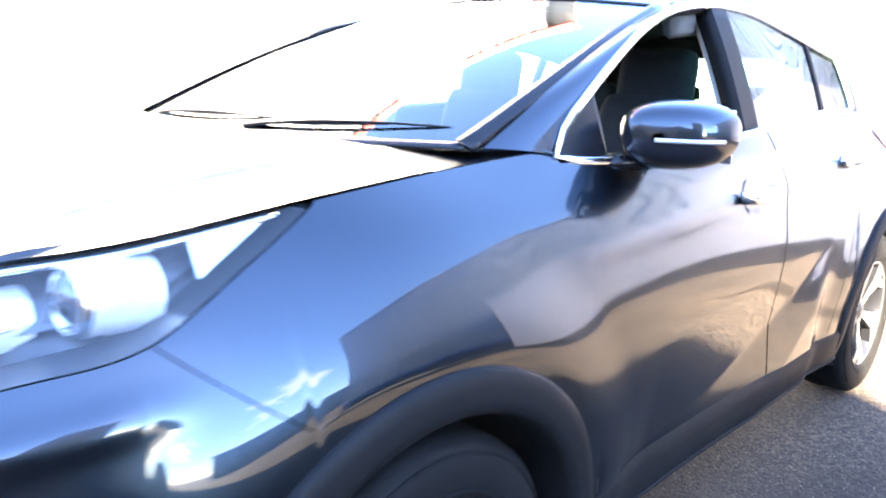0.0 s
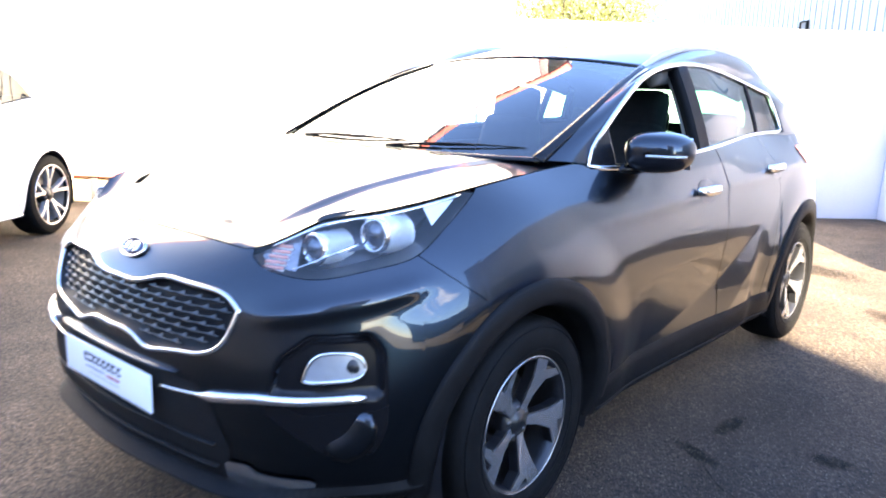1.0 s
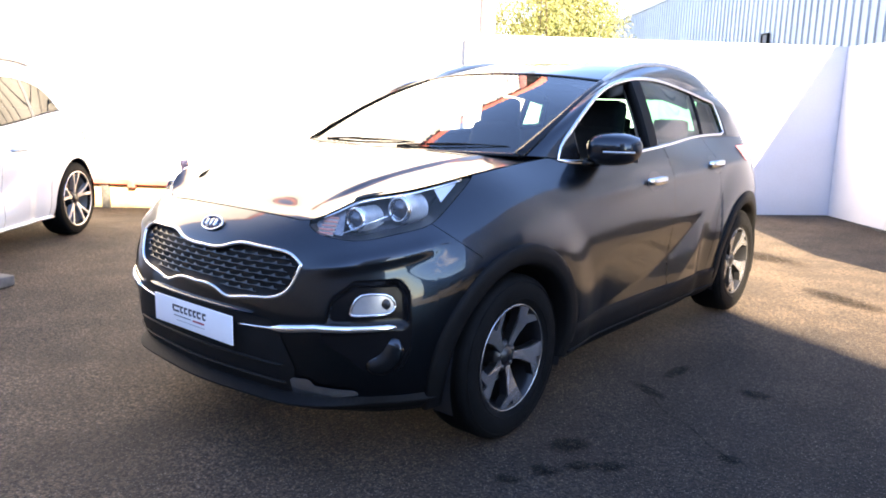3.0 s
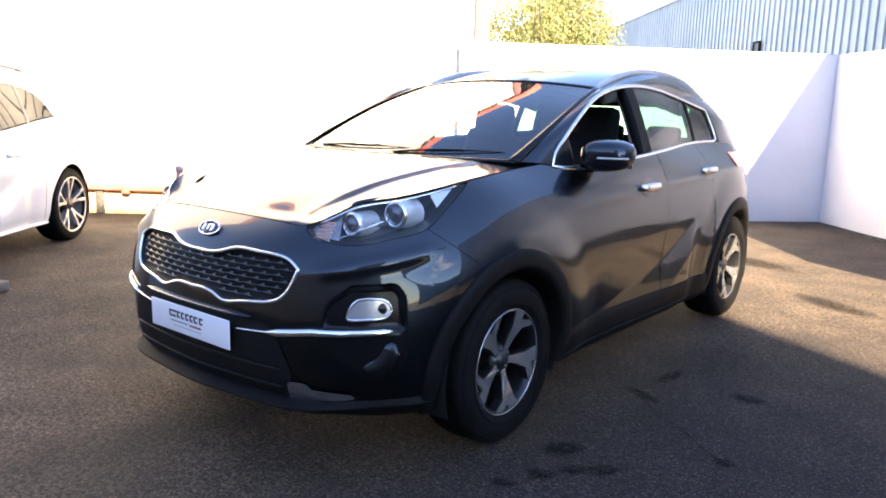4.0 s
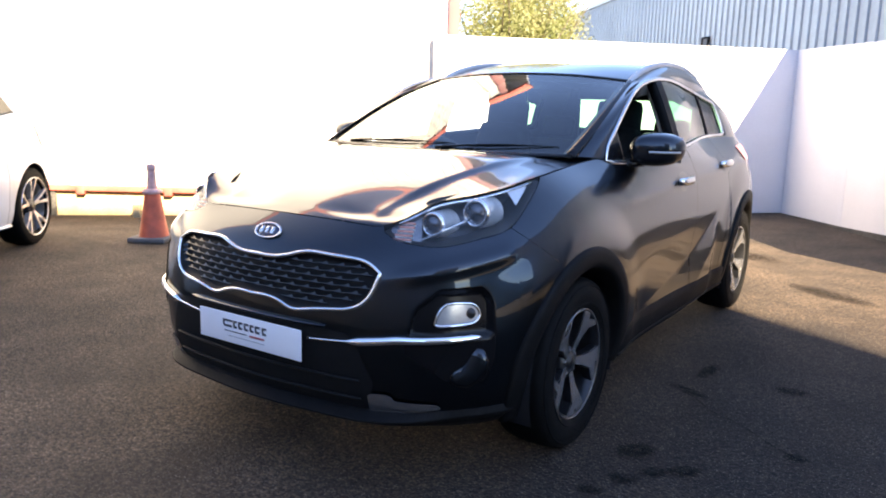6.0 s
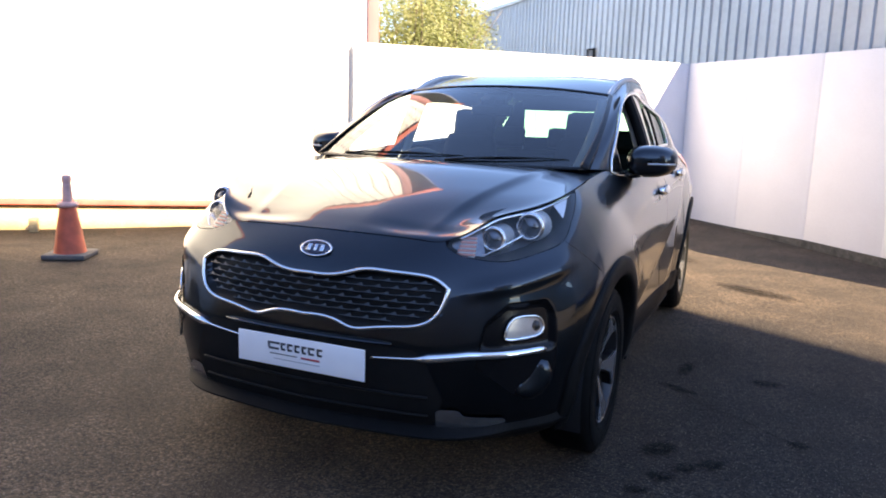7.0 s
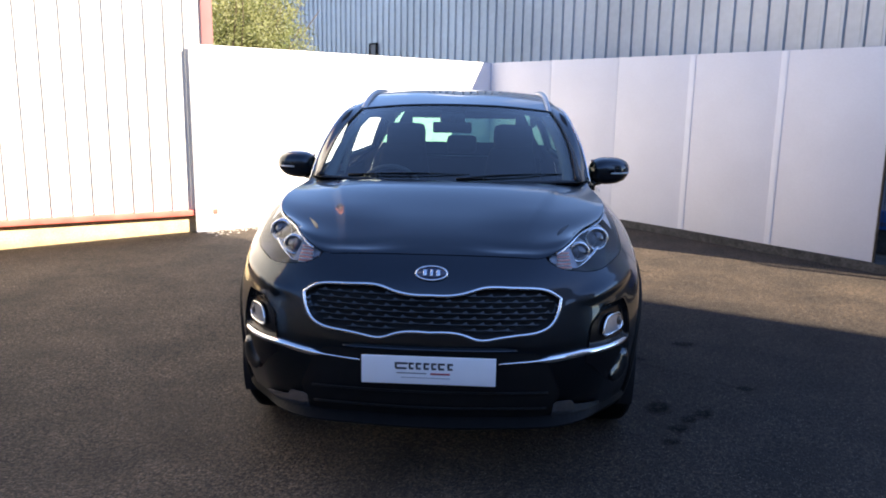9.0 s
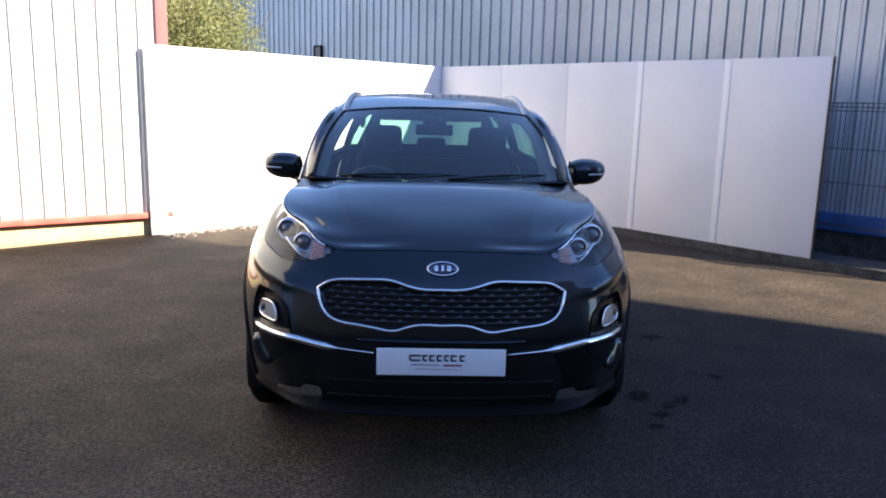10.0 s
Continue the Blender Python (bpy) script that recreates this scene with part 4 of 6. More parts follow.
# ---- car: nose ----
nu = np.sin(np.linspace(-1, 1, 61) * math.pi / 2) * 0.5235
v = np.linspace(0, 1, 12)
sg = np.repeat(nu[:, None], 12, 1)
zg = grille_low(np.abs(sg)) * (1 - v) + np.maximum(grille_high(np.abs(sg)), grille_low(np.abs(sg))) * v
grille = part("grille", sheet(girth(sg, zg, 0.003)), GRILLE_BLACK, car, "black grille with bright fins")
half_s = np.sin(np.linspace(0, 1, 40) * math.pi / 2) * 0.526
top_s, top_z = np.concatenate([-half_s[::-1], half_s[1:]]), np.concatenate([grille_high(half_s[::-1]), grille_high(half_s[1:])])
bot_z = np.concatenate([grille_low(half_s[::-1]), grille_low(half_s[1:])])
ring_s, ring_z = np.concatenate([top_s, top_s[-2:0:-1]]), np.concatenate([top_z, bot_z[-2:0:-1]])
keep = recess
recess = lambda s, z: 0.0 * s
ring_p = girth(ring_s, ring_z, 0.002)
part("grille_surround", tube(ring_p, 0.014, 0.013, np.tile((0, -1.0, 0.2), (len(ring_p), 1)), 8, True), CHROME, grille, "polished chrome grille surround")
recess = keep
fin_bm = bmesh.new()
fin_bm.faces.new([fin_bm.verts.new((x, 0.55 * z - 0.012, z)) for x, z in ((-0.033, 0.0005), (0.033, -0.0015), (0.033, 0.0012), (0.017, 0.0015), (0.011, 0.0108), (-0.006, 0.003), (-0.033, 0.0018))])
bmesh.ops.recalc_face_normals(fin_bm, faces=fin_bm.faces[:])
if fin_bm.faces[:][0].normal.y > 0:
    bmesh.ops.reverse_faces(fin_bm, faces=fin_bm.faces[:])
thicken(fin_bm, 0.008)
fin_mesh = bpy.data.meshes.new("fin")
fin_bm.to_mesh(fin_mesh)
fin_bm.free()
fin_mesh.materials.append(FIN)
for row in range(9):
    for col in range(-8, 9):
        s = col * 0.066 + (0.033 if row % 2 else 0)
        a = abs(s)
        if a > 0.485:
            continue
        lo, hi = float(grille_low(np.array([a]))[0]), float(grille_high(np.array([a]))[0])
        z = 0.655 + 0.0215 * row
        if not lo + 0.014 < z < hi - 0.014:
            continue
        p = girth(np.array([s - 0.01, s + 0.01]), np.array([z, z]), 0.010)
        fin = new("fin", fin_mesh)
        fin.parent = grille
        d = p[1] - p[0]
        fin.matrix_basis = Matrix.Translation(p.mean(0)) @ Matrix.Rotation(math.atan2(d[1], d[0]), 4, "Z") @ Matrix.Diagonal((1 if s >= 0 else -1, 1, 1, 1))


def column_patch(lo, hi, s0, s1, out, nu=30, nv=10, ease=False):
    u = np.linspace(0, 1, nu)
    if ease:
        u = (1 - np.cos(u * math.pi)) / 2
    s = np.repeat((s0 + (s1 - s0) * u)[:, None], nv, 1)
    v = np.linspace(0, 1, nv)
    return sheet(girth(s, lo(np.abs(s)) * (1 - v) + np.maximum(hi(np.abs(s)), lo(np.abs(s)) + 0.001) * v, out))


intake_low = lambda s: np.interp(s, (0, 0.40, 0.50, 0.52), (0.30, 0.305, 0.33, 0.42))
intake_high = lambda s: np.interp(s, (0, 0.28, 0.42, 0.46, 0.52), (0.60, 0.598, 0.592, 0.555, 0.43))
intake = part("lower_intake", column_patch(intake_low, intake_high, -0.52, 0.52, 0.004, 60, 14), GRILLE_BLACK, car, "black lower air intake")
for z in (0.36, 0.43):
    s = np.linspace(-0.47, 0.47, 40)
    part("slat", tube(girth(s, np.full(40, z), 0.008), 0.014, 0.008, None, 6), GRILLE_BLACK, intake)
lip_s = np.linspace(-SY[-0.43], SY[-0.43], 90)
lip_v = np.array([0.0, 0.30, 0.56, 0.60, 0.66, 1.0])
lip_shape = np.array([-0.6, 0.45, 0.97, 1.0, 0.95, 0.0])
lip_reach = 0.020 + 0.048 * smoothstep(0.85, 0.45, np.abs(lip_s))
lip_out = girth(np.repeat(lip_s[:, None], 6, 1), np.repeat((0.232 + 0.090 * lip_v)[None], 90, 0), (lip_reach[:, None] * lip_shape[None] - 0.004).ravel())
part("front_lip", sheet(lip_out), CLADDING, car, "black plastic lower lip", smooth=False)
skid_low = lambda s: np.interp(s, (0.49, 0.76), (0.306, 0.328))
skid_high = lambda s: np.interp(s, (0.49, 0.505, 0.575, 0.59, 0.74, 0.76), (0.37, 0.388, 0.390, 0.366, 0.350, 0.334))
both("skid_end", column_patch(skid_low, skid_high, 0.497, 0.755, 0.009, 20, 6), SKID, car, "silver skid plate end")
bar_s = np.linspace(0.27, 0.885, 44)
bar_z = np.interp(bar_s, (0.27, 0.45, 0.60, 0.885), (0.553, 0.566, 0.586, 0.590))
keep = recess
recess = lambda s, z: 0.0 * s
both("bumper_trim", tube(girth(bar_s, bar_z, 0.010), 0.030, 0.018, np.tile((0, -1.0, 0.3), (44, 1)), 8, taper=np.interp(bar_s, (0.27, 0.42, 0.47, 0.86, 0.885), (0.25, 0.28, 1, 0.8, 0.4))), CHROME, car, "chrome bumper trim bar")
recess = keep
pod_l, pod_r = both("fog_pod", column_patch(lambda s: pod_low(s) - 0.004, lambda s: pod_high(s) + 0.004, 0.625, 0.944, 0.003, 80, 30), GLOSS_BLACK, car, "gloss black fog lamp surround")
fog_high = lambda s: np.interp(s, (0.725, 0.732, 0.745, 0.765, 0.80, 0.855, 0.874, 0.884, 0.888), (0.640, 0.664, 0.688, 0.702, 0.706, 0.702, 0.692, 0.677, 0.664))
fog_low = lambda s: np.interp(s, (0.725, 0.732, 0.75, 0.85, 0.87, 0.882, 0.888), (0.638, 0.633, 0.631, 0.633, 0.638, 0.647, 0.660))
lens = column_patch(fog_low, fog_high, 0.725, 0.888, 0.014, 18, 8, True)
both("fog_lamp", lens, FOG_BOWL, car, "bright fog lamp reflector")
fs = 0.8065 - 0.0815 * np.cos(np.linspace(0, math.pi, 30))
loop = np.concatenate([girth(fs, fog_high(fs), 0.016), girth(fs[::-1], fog_low(fs[::-1]), 0.016)])
both("fog_bezel", tube(loop, 0.010, 0.010, np.tile((0.6, -0.8, 0), (60, 1)), 6, True), CHROME, car, "chrome fog lamp rim")
both("fog_glass", column_patch(fog_low, fog_high, 0.728, 0.885, 0.019, 12, 6), GLASS_LAMP, car, "clear fog lamp lens")


def bulb(at, r, aim, mat, depth=0.03):
    bm = lathe([(0.0, -r * 0.55), (r * 0.45, -r * 0.48), (r * 0.8, -r * 0.2), (r * 0.95, 0.0)], 24, "y")
    bmesh.ops.transform(bm, matrix=Matrix.Translation(at) @ Vector(aim).to_track_quat("-Y", "Z").to_matrix().to_4x4(), verts=bm.verts)
    return bm


blade_s = np.array((0.885, 0.878, 0.868, 0.848, 0.825, 0.80, 0.785))
blade_z = np.array((0.545, 0.515, 0.488, 0.466, 0.452, 0.446, 0.444))
both("pod_blade", tube(girth(blade_s, blade_z, 0.006), 0.10, 0.022, np.tile((0.6, -0.8, 0.2), (7, 1)), 8, taper=np.array((0.3, 0.8, 1.0, 1.0, 0.9, 0.6, 0.2))), PAINT, car, "body coloured blade in the pod")
fog_at = girth(np.array([0.852]), np.array([0.667]), 0.010)[0]
both("fog_bulb", bulb(fog_at, 0.022, (0.45, -0.9, 0), DARK_TRIM), ALLOY_DARK, car)
ledge_s = np.linspace(-0.34, 0.34, 40)
keep = recess
recess = lambda s, z: 0.0 * s
part("bumper_ledge", tube(girth(ledge_s, np.full(40, 0.606), 0.004), 0.036, 0.014, None, 10, taper=np.interp(np.abs(ledge_s), (0, 0.28, 0.34), (1, 1, 0.4))), PAINT, car, "body coloured ledge over the plate")
recess = keep
# number plate with plain bars for its print
plate = part("number_plate", box((0.52, 0.006, 0.113), (0, -0.900, 0.5245), 0.003), PLATE, car, "white dealer plate with dark and red print")
marks = [(0.115, 0.003, -0.065, 0.513, PRINT_DARK), (0.075, 0.007, 0.046, 0.512, PRINT_RED), (0.19, 0.0025, -0.01, 0.495, PRINT_GREY)]
for x, w in ((-0.105, 0.050), (-0.066, 0.020), (-0.038, 0.022), (-0.008, 0.022), (0.021, 0.020), (0.050, 0.026), (0.084, 0.022)):
    # each mark of the logo is two plain strokes
    marks += [(w, 0.0075, x, 0.552, PRINT_DARK), (w * 0.85, 0.0075, x, 0.532, PRINT_DARK), (0.008, 0.016, x - w / 2 + 0.004, 0.542, PRINT_DARK)]
for w, hgt, x, z, mat in marks:
    part("print_bar", box((w, 0.0014, hgt), (x, -0.9036 if hgt != 0.016 else -0.9037, z)), mat, plate)
# badge: a chrome oval round a dark field with plain pale bars
bp = girth(np.array([0.0]), np.array([0.884]), 0.006)[0]
tilt = Matrix.Translation(bp) @ Matrix.Rotation(radians(-40), 4, "X")
bm = lathe([(0.0, -0.004), (0.9, -0.004), (0.96, 0.004)], 40, "y")
bmesh.ops.transform(bm, matrix=tilt @ Matrix.Diagonal((0.062, 1, 0.031, 1)), verts=bm.verts)
badge = part("badge", bm, BADGE_DARK, car, "oval chrome badge with dark field")
a = np.linspace(0, 2 * math.pi, 40, endpoint=False)
oval = [tilt @ Vector((0.061 * math.cos(q), -0.003, 0.0305 * math.sin(q))) for q in a]
part("rim", tube(np.array([tuple(p) for p in oval]), 0.008, 0.008, np.tile((0, -0.85, 0.5), (40, 1)), 6, True), CHROME, badge, "chrome rim")
for x, w, lean in ((-0.026, 0.014, 0), (0.0, 0.010, 0), (0.026, 0.014, 0)):
    bm = box((w, 0.004, 0.026), (0, 0, 0), 0.001)
    bmesh.ops.transform(bm, matrix=tilt @ Matrix.Translation((x, -0.007, 0)) @ Matrix.Rotation(lean, 4, "Y"), verts=bm.verts)
    part("badge_bar", bm, CHROME, badge, "chrome bar")

# ---- car: headlamps ----
LAMP_S0, LAMP_S1 = 0.505, 1.345
lamp_high = lambda s: bonnet_edge(s) - 0.002
lamp_lo = lambda s: lamp_low(s) + 0.0006


def lamp_patch(out, s0=LAMP_S0, s1=LAMP_S1, shrink=0.0, nu=40, nv=12):
    s = np.repeat(np.linspace(s0, s1, nu)[:, None], nv, 1)
    v = np.linspace(shrink, 1 - shrink, nv)
    return sheet(girth(s, lamp_lo(s) * (1 - v) + np.maximum(lamp_high(s), lamp_lo(s) + 0.002) * v, out))


lamps = both("headlamp", lamp_patch(-0.095), LAMP_DARK, car, "dark headlamp housing with chrome projectors")
for lamp, sgn in zip(lamps, (1, -1)):
    def add(name, bm, mat, label=""):
        if sgn < 0:
            old, bm = bm, mirrored(bm)
            old.free()
        part(name, bm, mat, lamp, label)

    add("cover", lamp_patch(0.0), GLASS_LAMP, "clear lamp cover")
    # side closing wall between cover and housing
    sw = np.linspace(LAMP_S0, LAMP_S1, 40)
    add("bezel", sheet(np.stack([girth(sw, lamp_lo(sw), -0.002), girth(sw, lamp_lo(sw), -0.095)], 1)), LAMP_DARK)
    add("brow", tube(girth(np.linspace(0.56, 1.30, 30), lamp_high(np.linspace(0.56, 1.30, 30)) - 0.008, -0.010), 0.014, 0.010, None, 6), CHROME, "thin chrome brow")
    for s, z, r in ((0.745, 0.947, 0.042), (0.965, 0.980, 0.049)):
        c = girth(np.array([s]), np.array([z]), -0.030)[0]
        aim = Vector((0.05, -0.99, 0.06)).normalized()
        turn = Matrix.Translation(c) @ aim.to_track_quat("-Y", "Z").to_matrix().to_4x4()
        ring_bm = lathe([(r * 0.72, 0.004), (r * 0.80, -0.008), (r * 0.98, -0.010), (r * 1.06, 0.0), (r * 1.04, 0.008)], 32, "y")
        bmesh.ops.transform(ring_bm, matrix=turn, verts=ring_bm.verts)
        add("projector_ring", ring_bm, CHROME, "chrome projector ring")
        can = lathe([(r * 1.04, 0.004), (r * 1.08, 0.016), (r * 1.02, 0.020), (r * 1.10, 0.045), (r * 1.06, 0.049), (r * 1.14, 0.075), (r * 1.10, 0.079), (r * 1.16, 0.10)], 32, "y")
        bmesh.ops.transform(can, matrix=turn, verts=can.verts)
        add("shroud", can, SHROUD, "satin silver projector shroud")
        add("projector_lens", bulb(c, r * 0.78, aim, GLASS_LAMP), LENS, "clear projector lens")
        for q in (90, 210, 330):
            b = box((0.005, 0.004, r * 0.7), (0, -r * 0.52, r * 0.33), 0.001)
            bmesh.ops.transform(b, matrix=turn @ Matrix.Rotation(radians(q), 4, "Y"), verts=b.verts)
            add("lens_rib", b, LAMP_DARK)
    add("upper_reflector", column_patch(lambda s: lamp_lo(s) + 0.26 * (lamp_high(s) - lamp_lo(s)), lambda s: lamp_high(s) - 0.010, 0.66, 1.24, -0.075, 24, 6), LAMP_GREY, "dark satin upper reflector")
    add("tip_reflector", column_patch(lambda s: lamp_lo(s) + 0.006, lambda s: lamp_high(s) - 0.012, 0.525, 0.675, -0.026, 14, 8), TIP_CLEAR, "pale faceted tip reflector")
    band_s = np.linspace(0.66, 0.90, 16)
    add("chrome_band", tube(girth(band_s, np.interp(band_s, (0.66, 0.90), (0.899, 0.962)), -0.012), 0.016, 0.006, None, 6, taper=np.linspace(0.4, 1.2, 16)), CHROME, "chrome sweep band")
    add("side_reflector", column_patch(lambda s: lamp_lo(s) + 0.022, lambda s: lamp_high(s) - 0.012, 1.15, 1.27, -0.012, 12, 6), WHITE_LAMP, "white side reflector")
    for k in range(5):
        z = 0.899 + 0.0125 * k
        ss = np.linspace(0.545 + 0.006 * k, 0.625 + 0.004 * k, 8)
        zz = np.full(8, z)
        ok = zz < lamp_high(ss) - 0.008
        if ok.sum() > 3:
            add("light_bar", tube(girth(ss[ok], zz[ok], -0.016), 0.006, 0.010, None, 6), AMBER, "pinkish light guide bar")
        add("light_bar_back", tube(girth(ss, zz - 0.006, -0.022), 0.006, 0.008, None, 6), LAMP_BOWL)

# ---- car: flanks ----
for c in AXLES:
    th = np.linspace(radians(-14), radians(194), 70)
    rr = np.array([0.385, 0.392, 0.40, 0.42, 0.445, 0.468, 0.476, 0.478])
    oo = np.array([-0.06, -0.004, 0.010, 0.014, 0.014, 0.013, 0.006, -0.008])
    yy_ = c + rr[None] * np.cos(th)[:, None]
    zz_ = WHEEL_Z + rr[None] * np.sin(th)[:, None]
    zz_ = np.maximum(zz_, 0.215)
    pts = girth(s_at_y(yy_), zz_, np.repeat(oo[None], 70, 0).ravel())
    both("arch_cladding", sheet(pts), CLADDING, car, "black plastic wheel arch cladding")
    ang = np.linspace(radians(-20), radians(200), 40)
    lin = np.zeros((40, 4, 3))
    for j, x in enumerate((0.89, 0.80, 0.66, 0.50)):
        lin[:, j] = np.stack([np.full(40, x), c + 0.402 * np.cos(ang), WHEEL_Z + 0.402 * np.sin(ang)], 1)
    both("wheel_well", sheet(lin), DARK_TRIM, car, "dark wheel well liner")
    both("well_wall", box((0.02, 0.82, 0.62), (0.50, c, 0.44)), DARK_TRIM, car)
sill_s = np.linspace(s_at_y(0.44), s_at_y(2.24), 60)
sv = np.linspace(0, 1, 8)
sz = 0.190 + 0.205 * sv
so = np.array([-0.03, 0.0, 0.014, 0.017, 0.013, 0.011, 0.010, -0.006])
both("sill", sheet(girth(np.repeat(sill_s[:, None], 8, 1), np.repeat(sz[None], 60, 0), np.repeat(so[None], 60, 0).ravel())), CLADDING, car, "black plastic sill cladding")
both("sill_line", tube(girth(sill_s, np.full(60, 0.262), 0.018), 0.010, 0.012, None, 6), CLADDING, car)
rs = np.linspace(s_at_y(3.05), 2 * K[-1] - s_at_y(3.05), 60)
part("rear_bumper_lower", sheet(girth(np.repeat(rs[:, None], 8, 1), np.repeat((0.22 + 0.28 * sv)[None], 60, 0), 0.012)), CLADDING, car, "black lower rear bumper")
part("underbody", box((1.1, 3.9, 0.25), (0, 1.35, 0.36), 0.03), DARK_TRIM, car)
part("cabin_floor", box((1.5, 1.75, 0.08), (0, 1.35, 0.30)), DARK_TRIM, car)


def door_handle(y):
    s = s_at_y(np.linspace(y - 0.105, y + 0.105, 18))
    u = np.linspace(-1, 1, 18)
    z = np.full(18, 0.985 + 0.045 * (y - 1.28))
    bar = tube(girth(s, z, 0.034 - 0.028 * u**6), 0.042, 0.022, np.tile((1.0, 0, 0), (18, 1)), 8, taper=1.1 - 0.25 * u**2)
    cup_u = np.linspace(0, 2 * math.pi, 24, endpoint=False)
    rings = np.array([0.05, 0.5, 0.85, 1.0])
    cy = y + 0.01 + rings[None] * 0.085 * np.cos(cup_u)[:, None]
    cz = z[0] - 0.006 + rings[None] * 0.052 * np.sin(cup_u)[:, None]
    cup = sheet(girth(s_at_y(cy), cz, 0.0025), True)
    return bar, cup


for y in (1.275, 2.17):
    bar, cup = door_handle(y)
    both("door_handle", bar, CHROME, car, "chrome door handle")
    both("handle_cup", cup, HANDLE_CUP, car)


def door_mirror():
    """The housing is a rounded shell that is cut flat at the glass."""
    nu, nv = 28, 18
    th, ph = np.linspace(0, 2 * math.pi, nu, endpoint=False), np.linspace(0.02, math.pi - 0.02, nv)
    ex = 0.82
    cx = np.sign(np.cos(th)) * np.abs(np.cos(th)) ** ex
    cz = np.sign(np.sin(th)) * np.abs(np.sin(th)) ** ex
    pts = np.zeros((nu, nv, 3))
    for j, p in enumerate(ph):
        r = math.sin(p) ** 0.55
        y = -math.cos(p)
        pts[:, j, 0] = 0.118 * r * cx * (1 + 0.06 * cz)
        pts[:, j, 2] = 0.077 * r * cz * (1 - 0.06 * cx) + 0.003 * cx
        pts[:, j, 1] = (0.115 if y < 0 else 0.035) * y + 0.022 * pts[:, j, 0] / 0.1
    return sheet(pts, True)


MIRROR = (0.908, 0.775, 1.164)
bm = door_mirror()
bmesh.ops.translate(bm, vec=MIRROR, verts=bm.verts)
housings = both("door_mirror", bm, PAINT_DARK, car, "dark gloss door mirror housing")
shell = np.array([v.co for v in housings[0].data.vertices]).reshape(28, 18, 3)


def on_shell(x, z):
    """The front of the mirror housing at a place across and up from its middle."""
    p = shell[:, :10].reshape(-1, 3) - MIRROR
    d = np.hypot(p[:, 0] - x, p[:, 2] - z)
    k = np.argsort(d)[:4]
    w = 1 / (d[k] + 1e-4)
    return (MIRROR[0] + x, MIRROR[1] + float((p[k, 1] * w).sum() / w.sum()) - 0.003, MIRROR[2] + z)


strip_x = np.linspace(-0.005, 0.108, 14)
arc = np.array([on_shell(x, -0.006 - 0.06 * (x - 0.05) ** 2) for x in strip_x])
arc[1:-1] = (arc[:-2] + arc[1:-1] + arc[2:]) / 3
cap_bm = sheet(shell[:15, :13] + np.array((0.0, -0.0015, 0.0015)))
arm = tube(np.array([(0.775, 0.66, 1.098), (0.80, 0.70, 1.100), (0.84, 0.735, 1.104), (0.88, 0.755, 1.115)]), 0.075, 0.042, None, 10)
glass_bm = box((0.195, 0.004, 0.115), (MIRROR[0], MIRROR[1] + 0.036, MIRROR[2]), 0.0)
for hsg, sgn in zip(housings, (1, -1)):
    for nm, b, mt, lb in (("mirror_arm", arm, GLOSS_BLACK, "gloss black mirror arm"), ("cap", cap_bm, PAINT, "dark grey painted upper cap"), ("mirror_glass", glass_bm, MIRROR_GLASS, "mirror glass"), ("indicator", tube(arc, 0.012, 0.010, None, 6), SILVER, "thin silver indicator strip")):
        part(nm, b.copy() if sgn > 0 else mirrored(b), mt, hsg, lb)
yr = np.linspace(1.20, 2.70, 30)
ur = np.linspace(0, 1, 30)
base = np.array([roof_side(np.array([np.interp(y, roof_side(np.linspace(0, 1, 60))[:, 1], np.linspace(0, 1, 60))]))[0] for y in yr])
rail = base + np.stack([np.full(30, -0.012), 0 * ur, -0.006 + np.interp(ur, (0, 0.04, 0.10, 0.2, 0.7, 1.0), (-0.008, 0.006, 0.015, 0.018, 0.012, -0.008))], 1)
both("roof_rail", tube(rail, 0.032, 0.036, None, 10), SILVER, car, "silver roof rail")

